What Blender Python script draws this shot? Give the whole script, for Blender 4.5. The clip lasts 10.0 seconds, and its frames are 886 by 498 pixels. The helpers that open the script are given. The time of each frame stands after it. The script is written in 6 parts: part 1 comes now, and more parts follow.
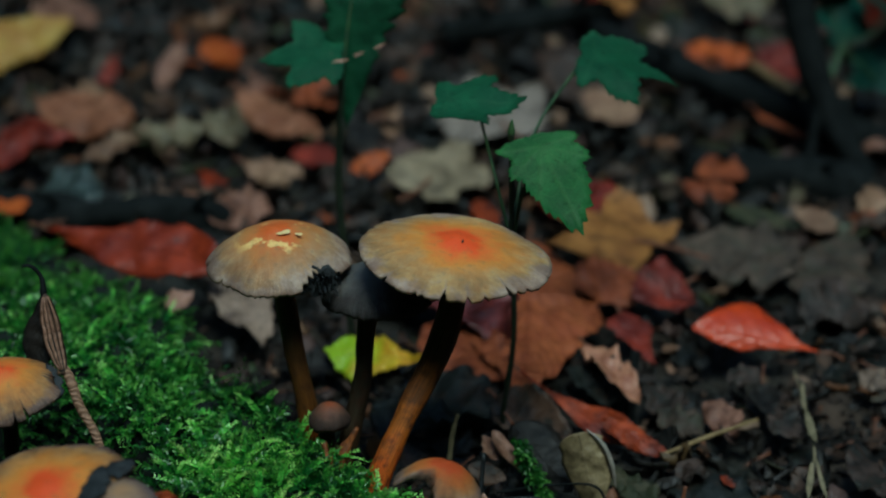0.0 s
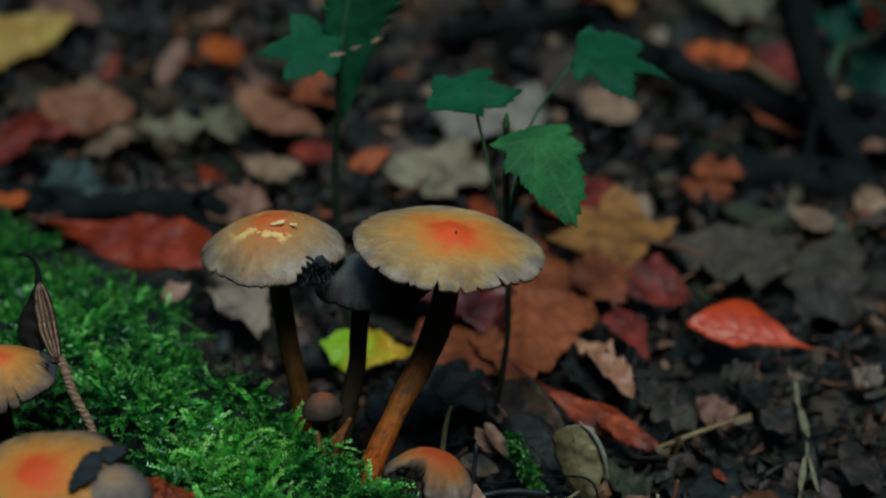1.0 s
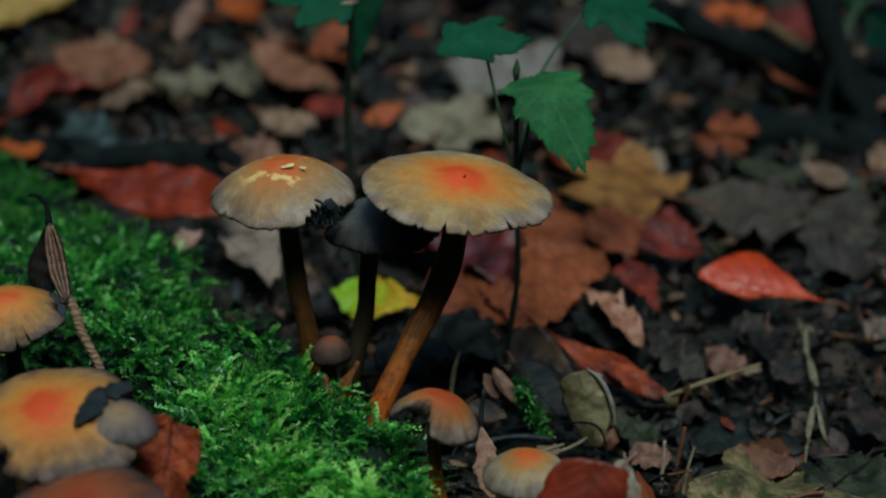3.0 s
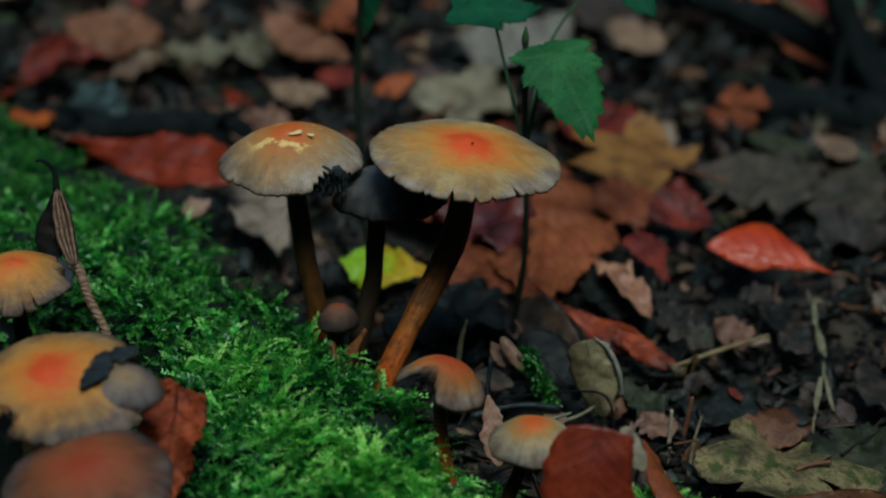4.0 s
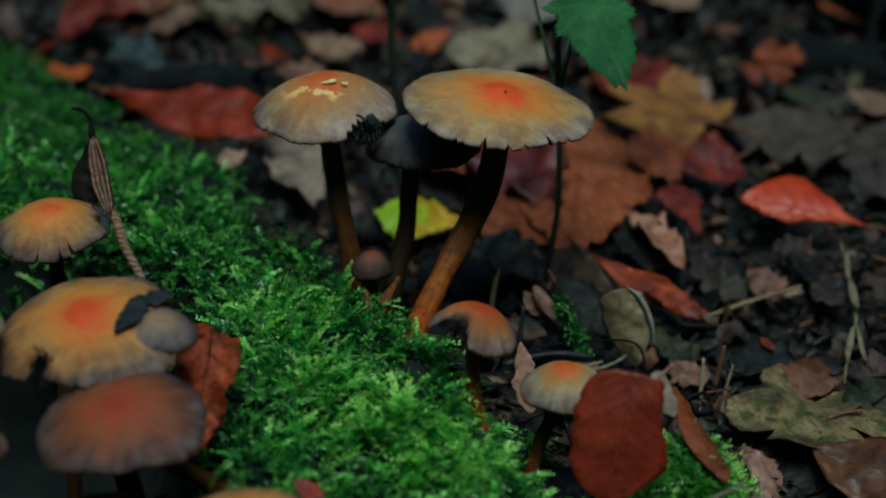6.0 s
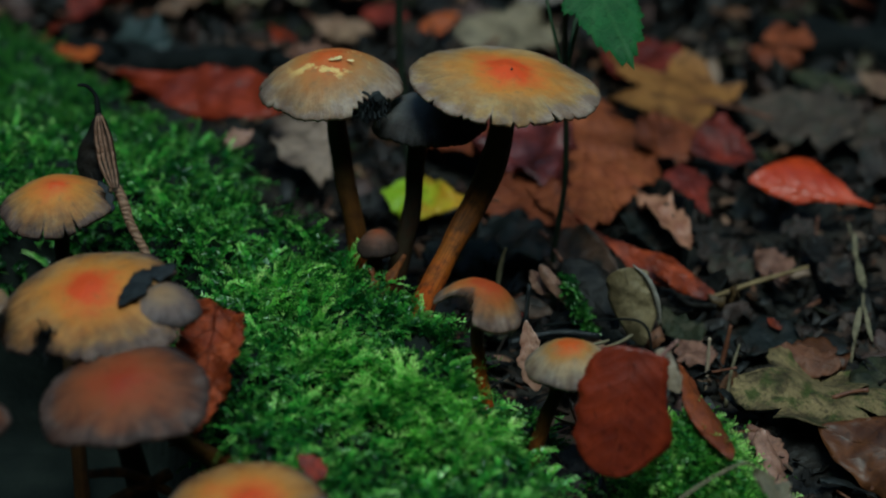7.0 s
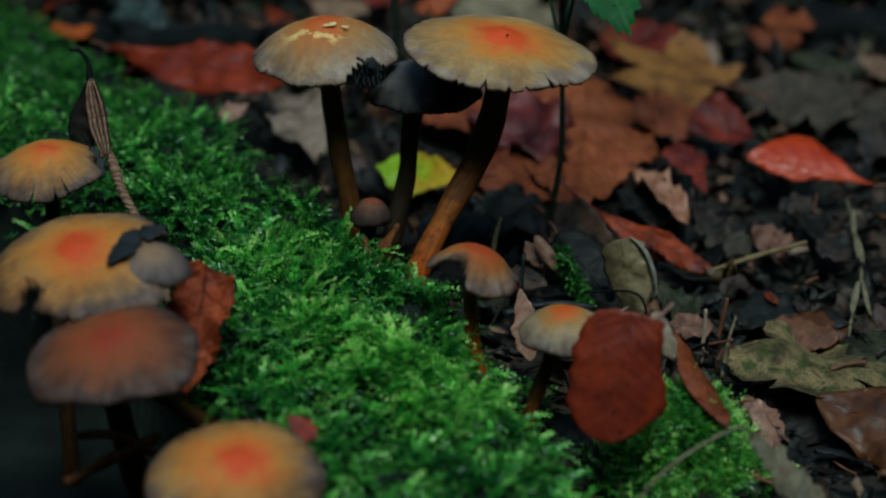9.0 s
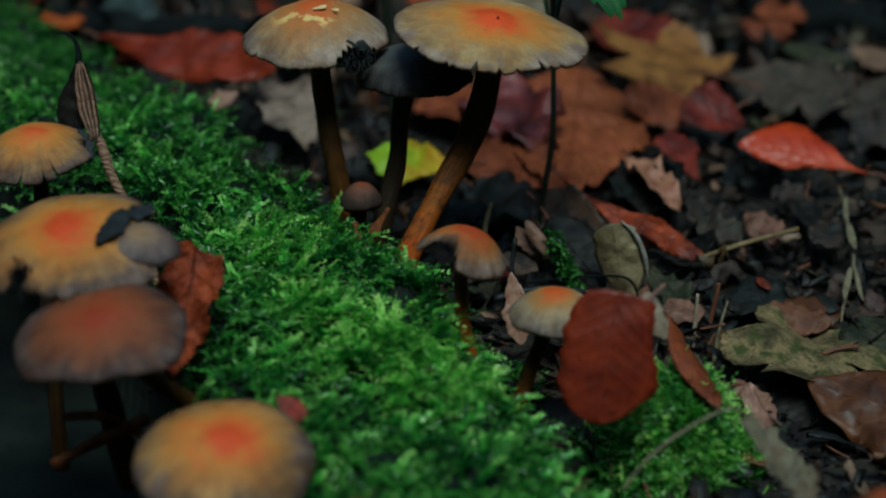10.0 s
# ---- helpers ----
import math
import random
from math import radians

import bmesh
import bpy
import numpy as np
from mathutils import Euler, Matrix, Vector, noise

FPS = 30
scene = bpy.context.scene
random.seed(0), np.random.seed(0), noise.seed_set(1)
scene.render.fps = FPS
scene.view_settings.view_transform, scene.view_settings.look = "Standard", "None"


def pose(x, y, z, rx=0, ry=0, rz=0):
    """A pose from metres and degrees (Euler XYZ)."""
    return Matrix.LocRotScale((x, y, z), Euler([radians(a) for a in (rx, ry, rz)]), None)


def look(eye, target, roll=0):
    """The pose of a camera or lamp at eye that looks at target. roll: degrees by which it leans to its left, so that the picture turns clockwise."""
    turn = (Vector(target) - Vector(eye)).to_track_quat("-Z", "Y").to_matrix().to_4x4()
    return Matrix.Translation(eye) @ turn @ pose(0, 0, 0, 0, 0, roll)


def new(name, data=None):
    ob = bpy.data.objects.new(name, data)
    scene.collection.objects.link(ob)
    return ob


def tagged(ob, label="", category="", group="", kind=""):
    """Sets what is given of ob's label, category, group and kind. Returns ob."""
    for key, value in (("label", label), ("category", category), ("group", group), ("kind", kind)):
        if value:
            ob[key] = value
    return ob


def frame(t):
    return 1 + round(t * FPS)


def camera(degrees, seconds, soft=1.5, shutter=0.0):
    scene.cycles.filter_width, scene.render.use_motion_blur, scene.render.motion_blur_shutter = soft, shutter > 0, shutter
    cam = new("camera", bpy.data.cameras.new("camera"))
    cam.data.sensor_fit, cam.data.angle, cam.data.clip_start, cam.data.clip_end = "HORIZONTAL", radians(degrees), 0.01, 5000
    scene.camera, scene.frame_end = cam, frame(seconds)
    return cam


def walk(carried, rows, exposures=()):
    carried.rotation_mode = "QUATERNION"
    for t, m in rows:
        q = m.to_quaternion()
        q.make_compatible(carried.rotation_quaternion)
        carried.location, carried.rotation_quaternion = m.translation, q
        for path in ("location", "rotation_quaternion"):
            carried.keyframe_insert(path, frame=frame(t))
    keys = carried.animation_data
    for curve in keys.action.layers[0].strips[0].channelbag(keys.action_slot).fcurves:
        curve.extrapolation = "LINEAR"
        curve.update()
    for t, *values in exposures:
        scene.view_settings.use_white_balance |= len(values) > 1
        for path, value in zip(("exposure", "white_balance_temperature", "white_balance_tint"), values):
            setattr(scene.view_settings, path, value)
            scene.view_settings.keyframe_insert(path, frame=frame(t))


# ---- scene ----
cam = camera(20.0, 10.0, soft=2.0)
PATH = [
    (0, (0.0, -0.677, 0.417), (-0.015, 1.128, -0.444), 0.7),
    (0.5, (0.002, -0.679, 0.414), (-0.016, 1.129, -0.441), 0.9),
    (1, (0.005, -0.682, 0.412), (-0.018, 1.127, -0.439), 1.0),
    (1.5, (0.007, -0.685, 0.41), (-0.02, 1.125, -0.441), 1.0),
    (2, (0.009, -0.687, 0.406), (-0.025, 1.123, -0.445), 1.1),
    (2.5, (0.01, -0.688, 0.404), (-0.03, 1.119, -0.452), 1.1),
    (4, (0.015, -0.69, 0.397), (-0.045, 1.107, -0.477), 1.2),
    (4.5, (0.015, -0.691, 0.396), (-0.051, 1.103, -0.485), 1.2),
    (5, (0.015, -0.693, 0.395), (-0.059, 1.098, -0.492), 1.1),
    (5.5, (0.016, -0.695, 0.394), (-0.067, 1.094, -0.498), 1.0),
    (7, (0.021, -0.698, 0.386), (-0.083, 1.087, -0.51), 0.9),
    (7.5, (0.022, -0.698, 0.382), (-0.085, 1.088, -0.511), 1.0),
    (8, (0.023, -0.698, 0.376), (-0.085, 1.091, -0.511), 1.0),
    (8.5, (0.023, -0.698, 0.372), (-0.085, 1.093, -0.511), 1.1),
    (9, (0.024, -0.699, 0.367), (-0.083, 1.095, -0.51), 1.2),
    (9.5, (0.024, -0.699, 0.362), (-0.08, 1.097, -0.511), 1.3),
    (10, (0.025, -0.7, 0.357), (-0.077, 1.1, -0.509), 1.3),
]
walk(cam, [(t, look(eye, target, roll)) for t, eye, target, roll in PATH], ((0.0, 0.42, 5020.0, -15.5), (2.5, 0.38, 5020.0, -15.5), (5.0, 0.28, 5020.0, -15.5), (10.0, 0.22, 5020.0, -15.5)))

# ---- lens, world and light ----
cam.data.dof.use_dof = True
cam.data.dof.focus_distance = 0.75
cam.data.dof.aperture_fstop = 8.0
cam.data.dof.aperture_blades = 0

world = bpy.data.worlds.new("forest_sky")
scene.world = world
world.use_nodes = True
wn = world.node_tree
sky = wn.nodes.new("ShaderNodeTexSky")
sky.sky_type = "NISHITA"
sky.sun_disc = False
sky.sun_elevation = radians(62)
sky.sun_rotation = radians(169)
wn.links.new(sky.outputs[0], wn.nodes["Background"].inputs[0])
wn.nodes["Background"].inputs[1].default_value = 0.12

sun_data = bpy.data.lights.new("sun", "SUN")
sun_data.energy = 2.0
sun_data.angle = radians(22)
sun_data.color = (1.0, 0.93, 0.80)
sun = new("sun", sun_data)
sun.matrix_world = look((0.20, -1.05, 2.0), (0, 0, 0))

# ---- materials ----


class Nodes:
    """A short way to wire a material."""

    def __init__(self, name):
        self.mat = bpy.data.materials.new(name)
        self.mat.use_nodes = True
        self.t = self.mat.node_tree
        self.bsdf = self.t.nodes["Principled BSDF"]

    def n(self, kind, **inputs):
        node = self.t.nodes.new("ShaderNode" + kind)
        for key, value in inputs.items():
            self.put(node, key, value)
        return node

    def put(self, node, key, value):
        slot = node.inputs[int(key[1:])] if key[0] == "i" and key[1:].isdigit() else node.inputs[key.replace("_", " ")]
        if isinstance(value, bpy.types.NodeSocket):
            self.t.links.new(value, slot)
        else:
            slot.default_value = value

    def math(self, op, a, b=0.0):
        node = self.n("Math", i0=a, i1=b)
        node.operation = op
        return node.outputs[0]

    def ramp(self, fac, stops):
        node = self.n("ValToRGB", i0=fac)
        r = node.color_ramp
        for k, (p, c) in enumerate(stops):
            e = r.elements[k] if k < 2 else r.elements.new(p)
            e.position, e.color = p, (*c, 1) if len(c) == 3 else c
        return node.outputs[0]

    def mix(self, fac, a, b, blend="MIX"):
        node = self.t.nodes.new("ShaderNodeMix")
        node.data_type, node.blend_type = "RGBA", blend
        for k, v in ((0, fac), (6, a), (7, b)):
            if isinstance(v, bpy.types.NodeSocket):
                self.t.links.new(v, node.inputs[k])
            else:
                node.inputs[k].default_value = (*v, 1) if isinstance(v, tuple) and len(v) == 3 else v
        return node.outputs[2]

    def noise(self, scale, vector=None, detail=4.0, rough=0.55):
        node = self.n("TexNoise", Scale=scale, Detail=detail, Roughness=rough)
        if vector is not None:
            self.put(node, "Vector", vector)
        return node.outputs[0]

    def coord(self, which="Object"):
        return self.n("TexCoord").outputs[which]

    def shifted(self, which="Object"):
        """Coordinates moved by each object's own random number, so that copies differ."""
        rnd = self.n("ObjectInfo").outputs["Random"]
        add = self.n("VectorMath", i0=self.coord(which), i1=self.n("CombineXYZ", i0=self.math("MULTIPLY", rnd, 7.3), i1=self.math("MULTIPLY", rnd, 3.1), i2=rnd).outputs[0])
        return add.outputs[0]

    def bump(self, height, strength, distance):
        self.put(self.bsdf, "Normal", self.n("Bump", Height=height, Strength=strength, Distance=distance).outputs[0])

    def set(self, **inputs):
        for key, value in inputs.items():
            self.put(self.bsdf, key, value)
        return self


def rgba(c):
    return (*c, 1.0)


def leaf_mat(name, light, dark, vein, rough=0.45, spots=0.5, radial=False, veins=9.0, sheer=0.15, tip=None, slant=0.55, gloss=0.25, relief=0.28, rib=0.3, mottle=False, broad=0.06, rumple=0.45, stains=0.7, patch=None):
    """Leaf surface: mottled colour at two scales, veins that follow the blade's own coordinates, some light through it."""
    m = Nodes(name)
    uv = m.coord("UV")
    p = m.shifted()
    sep = m.n("SeparateXYZ", i0=uv)
    u, v = sep.outputs[0], sep.outputs[1]
    blotch = m.noise(90.0, p, 5.0)
    fine = m.noise(700.0, p, 3.0)
    col = m.mix(m.ramp(blotch, [(0.36, (0, 0, 0)), (0.66, (1, 1, 1))]), rgba(dark), rgba(light))
    if mottle:
        crust = m.ramp(m.noise(260.0, p, 8.0, 0.7), [(0.43, (0, 0, 0)), (0.58, (1, 1, 1))])
        col = m.mix(m.math("MULTIPLY", crust, 0.85), col, m.mix(m.noise(60.0, p, 3.0), rgba(tuple(c * 0.45 for c in dark)), rgba(tuple(min(1.0, c * 1.3) for c in light))))
    if tip is not None:
        col = m.mix(m.ramp(m.math("ADD", u, m.math("MULTIPLY", m.math("SUBTRACT", blotch, 0.5), 0.9)), [(0.35, (0, 0, 0)), (0.75, (1, 1, 1))]), col, rgba(tip))
    if radial:
        mid = m.math("MULTIPLY", u, v)
        line = m.ramp(mid, [(0.0, (1, 1, 1)), (0.035, (0, 0, 0))])
        side = m.math("PINGPONG", m.math("MULTIPLY", m.math("SUBTRACT", v, m.math("MULTIPLY", u, 0.35)), veins), 0.5)
    else:
        across = m.math("ABSOLUTE", m.math("MULTIPLY", m.math("SUBTRACT", v, 0.5), 2.0))
        line = m.ramp(across, [(0.0, (1, 1, 1)), (0.05, (0, 0, 0))])
        side = m.math("PINGPONG", m.math("MULTIPLY", m.math("SUBTRACT", u, m.math("MULTIPLY", across, slant * 0.45)), veins), 0.5)
    lateral = m.ramp(side, [(0.0, (0.7, 0.7, 0.7)), (broad, (0, 0, 0))])
    ribs = m.math("MAXIMUM", line, lateral)
    col = m.mix(m.math("MULTIPLY", ribs, rib), col, rgba(vein))
    if patch is not None:
        col = m.mix(m.ramp(m.noise(125.0, p, 7.0, 0.7), [(0.50, (0, 0, 0)), (0.60, (0.9, 0.9, 0.9))]), col, rgba(patch))
    stain = m.ramp(m.noise(115.0, p, 7.0, 0.68), [(0.49, (0, 0, 0)), (0.62, (1, 1, 1))])
    col = m.mix(m.math("MULTIPLY", stain, stains), col, rgba(tuple(c * 0.36 for c in dark)))
    grain = m.noise(1500.0, p, 3.0)
    col = m.mix(m.ramp(grain, [(0.35, (0.35, 0.35, 0.35)), (0.65, (0, 0, 0))]), col, m.mix(1.0, col, (0.45, 0.45, 0.45, 1), "MULTIPLY"))
    speck = m.ramp(m.noise(330.0, p, 2.0), [(0.60, (0, 0, 0)), (0.68, (1, 1, 1))])
    col = m.mix(m.math("MULTIPLY", speck, spots), col, rgba(tuple(c * 0.25 for c in dark)))
    hue = m.n("HueSaturation", Hue=0.5, Saturation=1.0, Value=m.math("ADD", m.math("MULTIPLY", m.n("ObjectInfo").outputs["Random"], 0.35), 0.66), Color=col)
    col = hue.outputs[0]
    m.set(Base_Color=col, Roughness=m.math("ADD", m.math("MULTIPLY", fine, 0.25), rough - 0.12), Specular_IOR_Level=gloss)
    wave = m.math("SUBTRACT", m.math("MULTIPLY", fine, 0.5), m.math("MULTIPLY", ribs, 0.6))
    creased = m.n("Bump", Height=m.noise(260.0, p, 6.0, 0.62), Strength=rumple, Distance=0.0022)
    m.put(m.bsdf, "Normal", m.n("Bump", Height=m.math("ADD", wave, m.math("MULTIPLY", side, 0.6)), Strength=relief, Distance=0.0006, Normal=creased.outputs[0]).outputs[0])
    out = m.t.nodes["Material Output"]
    trans = m.n("BsdfTranslucent", Color=col)
    both = m.n("MixShader", i0=sheer, i1=m.bsdf.outputs[0], i2=trans.outputs[0])
    m.t.links.new(both.outputs[0], out.inputs[0])
    return m.mat


def cap_mat(name, centre, middle, rim, edge, spread=(0.16, 0.30, 0.62, 0.88), wet=0.48, peel=False, grime=0.6):
    """Mushroom cap skin: u runs round, v from the centre to the rim."""
    m = Nodes(name)
    sep = m.n("SeparateXYZ", i0=m.coord("UV"))
    u, v = sep.outputs[0], sep.outputs[1]
    p = m.shifted()
    blotch = m.noise(80.0, p, 4.0)
    ang = m.math("MULTIPLY", u, 2 * math.pi)
    rays = m.n("CombineXYZ", i0=m.math("COSINE", ang), i1=m.math("SINE", ang), i2=m.math("MULTIPLY", v, 0.25)).outputs[0]
    fibre = m.noise(26.0, rays, 3.0, 0.6)
    reach = m.math("ADD", m.math("ADD", v, m.math("MULTIPLY", m.math("SUBTRACT", blotch, 0.5), 0.75)), m.math("MULTIPLY", m.math("SUBTRACT", fibre, 0.5), 0.12))
    reach = m.math("ADD", reach, m.math("MULTIPLY", m.math("SUBTRACT", m.noise(210.0, p, 5.0, 0.68), 0.5), 0.42))
    ember = tuple(0.5 * (a + c) for a, c in zip(centre, middle))
    col = m.ramp(reach, [(0.0, centre), (spread[0] * 0.7, centre), (spread[1] * 0.72, ember), (spread[1] * 1.25, middle), (spread[2] * 1.12, rim), (spread[3], edge)])
    pale = m.ramp(fibre, [(0.3, (0.70, 0.68, 0.66)), (0.7, (1.15, 1.12, 1.08))])
    veil = m.ramp(v, [(0.3, (0, 0, 0)), (0.95, (1, 1, 1))])
    col = m.mix(m.math("MULTIPLY", veil, 0.40), col, m.mix(1.0, col, pale, "MULTIPLY"))
    stain = m.ramp(m.noise(130.0, p, 6.0, 0.7), [(0.38, (0, 0, 0)), (0.58, (1, 1, 1))])
    col = m.mix(m.math("MULTIPLY", m.math("MULTIPLY", stain, veil), 0.85), col, m.mix(1.0, col, (0.52, 0.44, 0.43, 1), "MULTIPLY"))
    smudge = m.ramp(m.noise(58.0, p, 5.0, 0.65), [(0.46, (0, 0, 0)), (0.66, (1, 1, 1))])
    col = m.mix(m.math("MULTIPLY", m.math("MULTIPLY", smudge, m.ramp(v, [(0.40, (0, 0, 0)), (0.95, (1, 1, 1))])), grime), col, m.mix(1.0, col, (0.26, 0.24, 0.25, 1), "MULTIPLY"))
    if peel:
        # Pale torn skin, with its wet highlights painted into the yellow.
        belt = m.math("MULTIPLY", m.ramp(v, [(0.08, (0, 0, 0)), (0.16, (1, 1, 1))]), m.ramp(v, [(0.42, (1, 1, 1)), (0.62, (0, 0, 0))]))
        torn = m.math("MULTIPLY", belt, m.ramp(m.noise(150.0, p, 5.0), [(0.54, (0, 0, 0)), (0.60, (1, 1, 1))]))
        col = m.mix(torn, col, (0.74, 0.50, 0.17, 1))
        wet = m.math("SUBTRACT", wet, m.math("MULTIPLY", torn, 0.22))
    frill = m.math("ADD", m.math("MULTIPLY", m.noise(6.0, rays, 3.0, 0.6), 0.55), m.math("MULTIPLY", m.noise(120.0, p, 4.0, 0.65), 0.45))
    col = m.mix(m.math("MULTIPLY", m.math("MULTIPLY", m.ramp(frill, [(0.44, (0, 0, 0)), (0.60, (1, 1, 1))]), m.ramp(v, [(0.35, (0, 0, 0)), (0.85, (1, 1, 1))])), 0.75 * grime), col, m.mix(1.0, col, (0.42, 0.34, 0.34, 1), "MULTIPLY"))
    fray = m.math("MULTIPLY", m.ramp(v, [(0.80, (0, 0, 0)), (0.98, (1, 1, 1))]), m.ramp(m.math("ADD", m.math("MULTIPLY", fibre, 0.6), m.math("MULTIPLY", m.noise(150.0, p, 4.0), 0.5)), [(0.46, (0, 0, 0)), (0.62, (1, 1, 1))]))
    col = m.mix(m.math("MULTIPLY", fray, grime), col, m.mix(1.0, col, (0.20, 0.17, 0.17, 1), "MULTIPLY"))
    dirt = m.ramp(m.noise(420.0, p, 3.0), [(0.56, (0, 0, 0)), (0.72, (1, 1, 1))])
    col = m.mix(m.math("MULTIPLY", dirt, 0.35), col, rgba(tuple(c * 0.35 for c in rim)))
    m.set(Base_Color=col, Roughness=m.math("ADD", m.math("MULTIPLY", v, 0.25), wet), Specular_IOR_Level=0.28)
    m.put(m.bsdf, "Subsurface Weight", 0.12)
    m.put(m.bsdf, "Subsurface Radius", (0.003, 0.0015, 0.0008))
    m.put(m.bsdf, "Subsurface Scale", 1.0)
    m.bump(m.math("ADD", m.math("MULTIPLY", fibre, veil), m.math("MULTIPLY", m.noise(1500.0, p, 2.0), 0.35)), 0.6, 0.0006)
    return m.mat


def plain_mat(name, a, b, scale=150.0, rough=0.7, relief=0.0006, stretch=None, strength=0.6, spec=0.35):
    m = Nodes(name)
    p = m.shifted()
    if stretch:
        p = m.n("VectorMath", i0=p, i1=stretch)
        p.operation = "MULTIPLY"
        p = p.outputs[0]
    big = m.noise(scale, p, 5.0)
    small = m.noise(scale * 6.5, p, 4.0)
    col = m.mix(m.ramp(big, [(0.32, (0, 0, 0)), (0.68, (1, 1, 1))]), rgba(a), rgba(b))
    col = m.mix(m.math("MULTIPLY", small, 0.45), col, rgba(tuple(c * 0.4 for c in a)))
    m.set(Base_Color=col, Roughness=rough, Specular_IOR_Level=spec)
    m.bump(m.math("ADD", big, m.math("MULTIPLY", small, 0.5)), strength, relief)
    return m.mat


def stem_mat(name, top, middle, foot, turn=(0.3, 0.62)):
    """A stem's fibrous skin; the colour runs from the cap's shade, painted on the top, to the foot."""
    m = Nodes(name)
    sep = m.n("SeparateXYZ", i0=m.coord("UV"))
    p = m.shifted()
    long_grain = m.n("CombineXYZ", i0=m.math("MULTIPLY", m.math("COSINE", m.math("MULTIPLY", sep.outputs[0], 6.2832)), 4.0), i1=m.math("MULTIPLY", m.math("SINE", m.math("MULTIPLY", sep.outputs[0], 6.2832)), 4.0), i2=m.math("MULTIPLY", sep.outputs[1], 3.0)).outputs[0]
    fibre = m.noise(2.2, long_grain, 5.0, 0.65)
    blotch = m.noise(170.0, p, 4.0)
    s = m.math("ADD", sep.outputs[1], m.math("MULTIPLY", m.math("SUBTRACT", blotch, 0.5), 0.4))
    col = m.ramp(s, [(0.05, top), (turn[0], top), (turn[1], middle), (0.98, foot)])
    col = m.mix(m.ramp(fibre, [(0.36, (0.75, 0.75, 0.75)), (0.62, (0, 0, 0))]), col, m.mix(1.0, col, (0.30, 0.24, 0.20, 1), "MULTIPLY"))
    speck = m.ramp(m.noise(300.0, p, 5.0, 0.7), [(0.48, (0, 0, 0)), (0.66, (0.8, 0.8, 0.8))])
    col = m.mix(speck, col, (0.03, 0.012, 0.006, 1))
    m.set(Base_Color=col, Roughness=0.5, Specular_IOR_Level=0.14)
    m.bump(m.math("ADD", fibre, m.math("MULTIPLY", blotch, 0.5)), 0.7, 0.0007)
    return m.mat


def ring_mat(name, a, b, rings):
    """A stalk wrinkled in close rings."""
    m = Nodes(name)
    sep = m.n("SeparateXYZ", i0=m.coord("UV"))
    v = m.math("ADD", m.math("MULTIPLY", sep.outputs[1], rings), m.math("MULTIPLY", sep.outputs[0], 2.0))
    wave = m.math("PINGPONG", m.math("ADD", v, m.math("MULTIPLY", m.noise(260.0, m.coord("Object"), 4.0), 3.0)), 0.5)
    col = m.mix(m.ramp(wave, [(0.08, (0, 0, 0)), (0.40, (1, 1, 1))]), rgba(a), rgba(b))
    col = m.mix(m.math("MULTIPLY", m.noise(700.0, m.coord("Object"), 3.0), 0.5), col, rgba(tuple(c * 0.4 for c in a)))
    m.set(Base_Color=col, Roughness=0.6, Specular_IOR_Level=0.3)
    m.bump(wave, 0.8, 0.0007)
    return m.mat


def soil_mat():
    m = Nodes("forest_soil")
    p = m.coord("Object")
    big, mid, small = m.noise(9.0, p, 4.0), m.noise(70.0, p, 6.0), m.noise(600.0, p, 5.0)
    cells = m.n("TexVoronoi", Vector=p, Scale=34.0)
    col = m.mix(m.ramp(mid, [(0.35, (0, 0, 0)), (0.7, (1, 1, 1))]), (0.013, 0.015, 0.014, 1), (0.038, 0.036, 0.030, 1))
    leafy = m.mix(cells.outputs["Color"], (0.035, 0.032, 0.024, 1), (0.12, 0.070, 0.045, 1))
    col = m.mix(m.ramp(big, [(0.42, (0, 0, 0)), (0.62, (0.5, 0.5, 0.5))]), col, leafy)
    col = m.mix(m.math("MULTIPLY", small, 0.4), col, (0.01, 0.009, 0.008, 1))
    m.set(Base_Color=col, Roughness=0.9, Specular_IOR_Level=0.15)
    m.bump(m.math("ADD", m.math("MULTIPLY", mid, 1.2), m.math("MULTIPLY", small, 0.5)), 0.9, 0.003)
    return m.mat


def moss_mat(name, shaded_foot, young, tip):
    """Moss: each shoot goes from dark green at its foot, with gap shade painted in, to a pale young tip painted lit; u
    of the map runs along the shoot.
    """
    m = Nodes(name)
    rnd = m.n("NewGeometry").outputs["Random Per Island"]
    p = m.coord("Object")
    tone_pos = m.n("SeparateXYZ", i0=m.coord("UV")).outputs[0]
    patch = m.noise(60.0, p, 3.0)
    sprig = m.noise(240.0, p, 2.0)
    tone_pos = m.math("ADD", tone_pos, m.math("ADD", m.math("MULTIPLY", m.math("SUBTRACT", rnd, 0.5), 0.30), m.math("ADD", m.math("MULTIPLY", m.math("SUBTRACT", patch, 0.5), 1.6), m.math("MULTIPLY", m.math("SUBTRACT", sprig, 0.5), 1.3))))
    col = m.ramp(tone_pos, [(0.18, shaded_foot), (0.62, young), (1.0, tip)])
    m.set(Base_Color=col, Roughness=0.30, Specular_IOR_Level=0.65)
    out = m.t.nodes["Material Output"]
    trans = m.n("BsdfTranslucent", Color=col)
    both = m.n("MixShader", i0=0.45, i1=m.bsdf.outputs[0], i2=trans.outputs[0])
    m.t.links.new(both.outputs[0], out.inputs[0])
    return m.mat


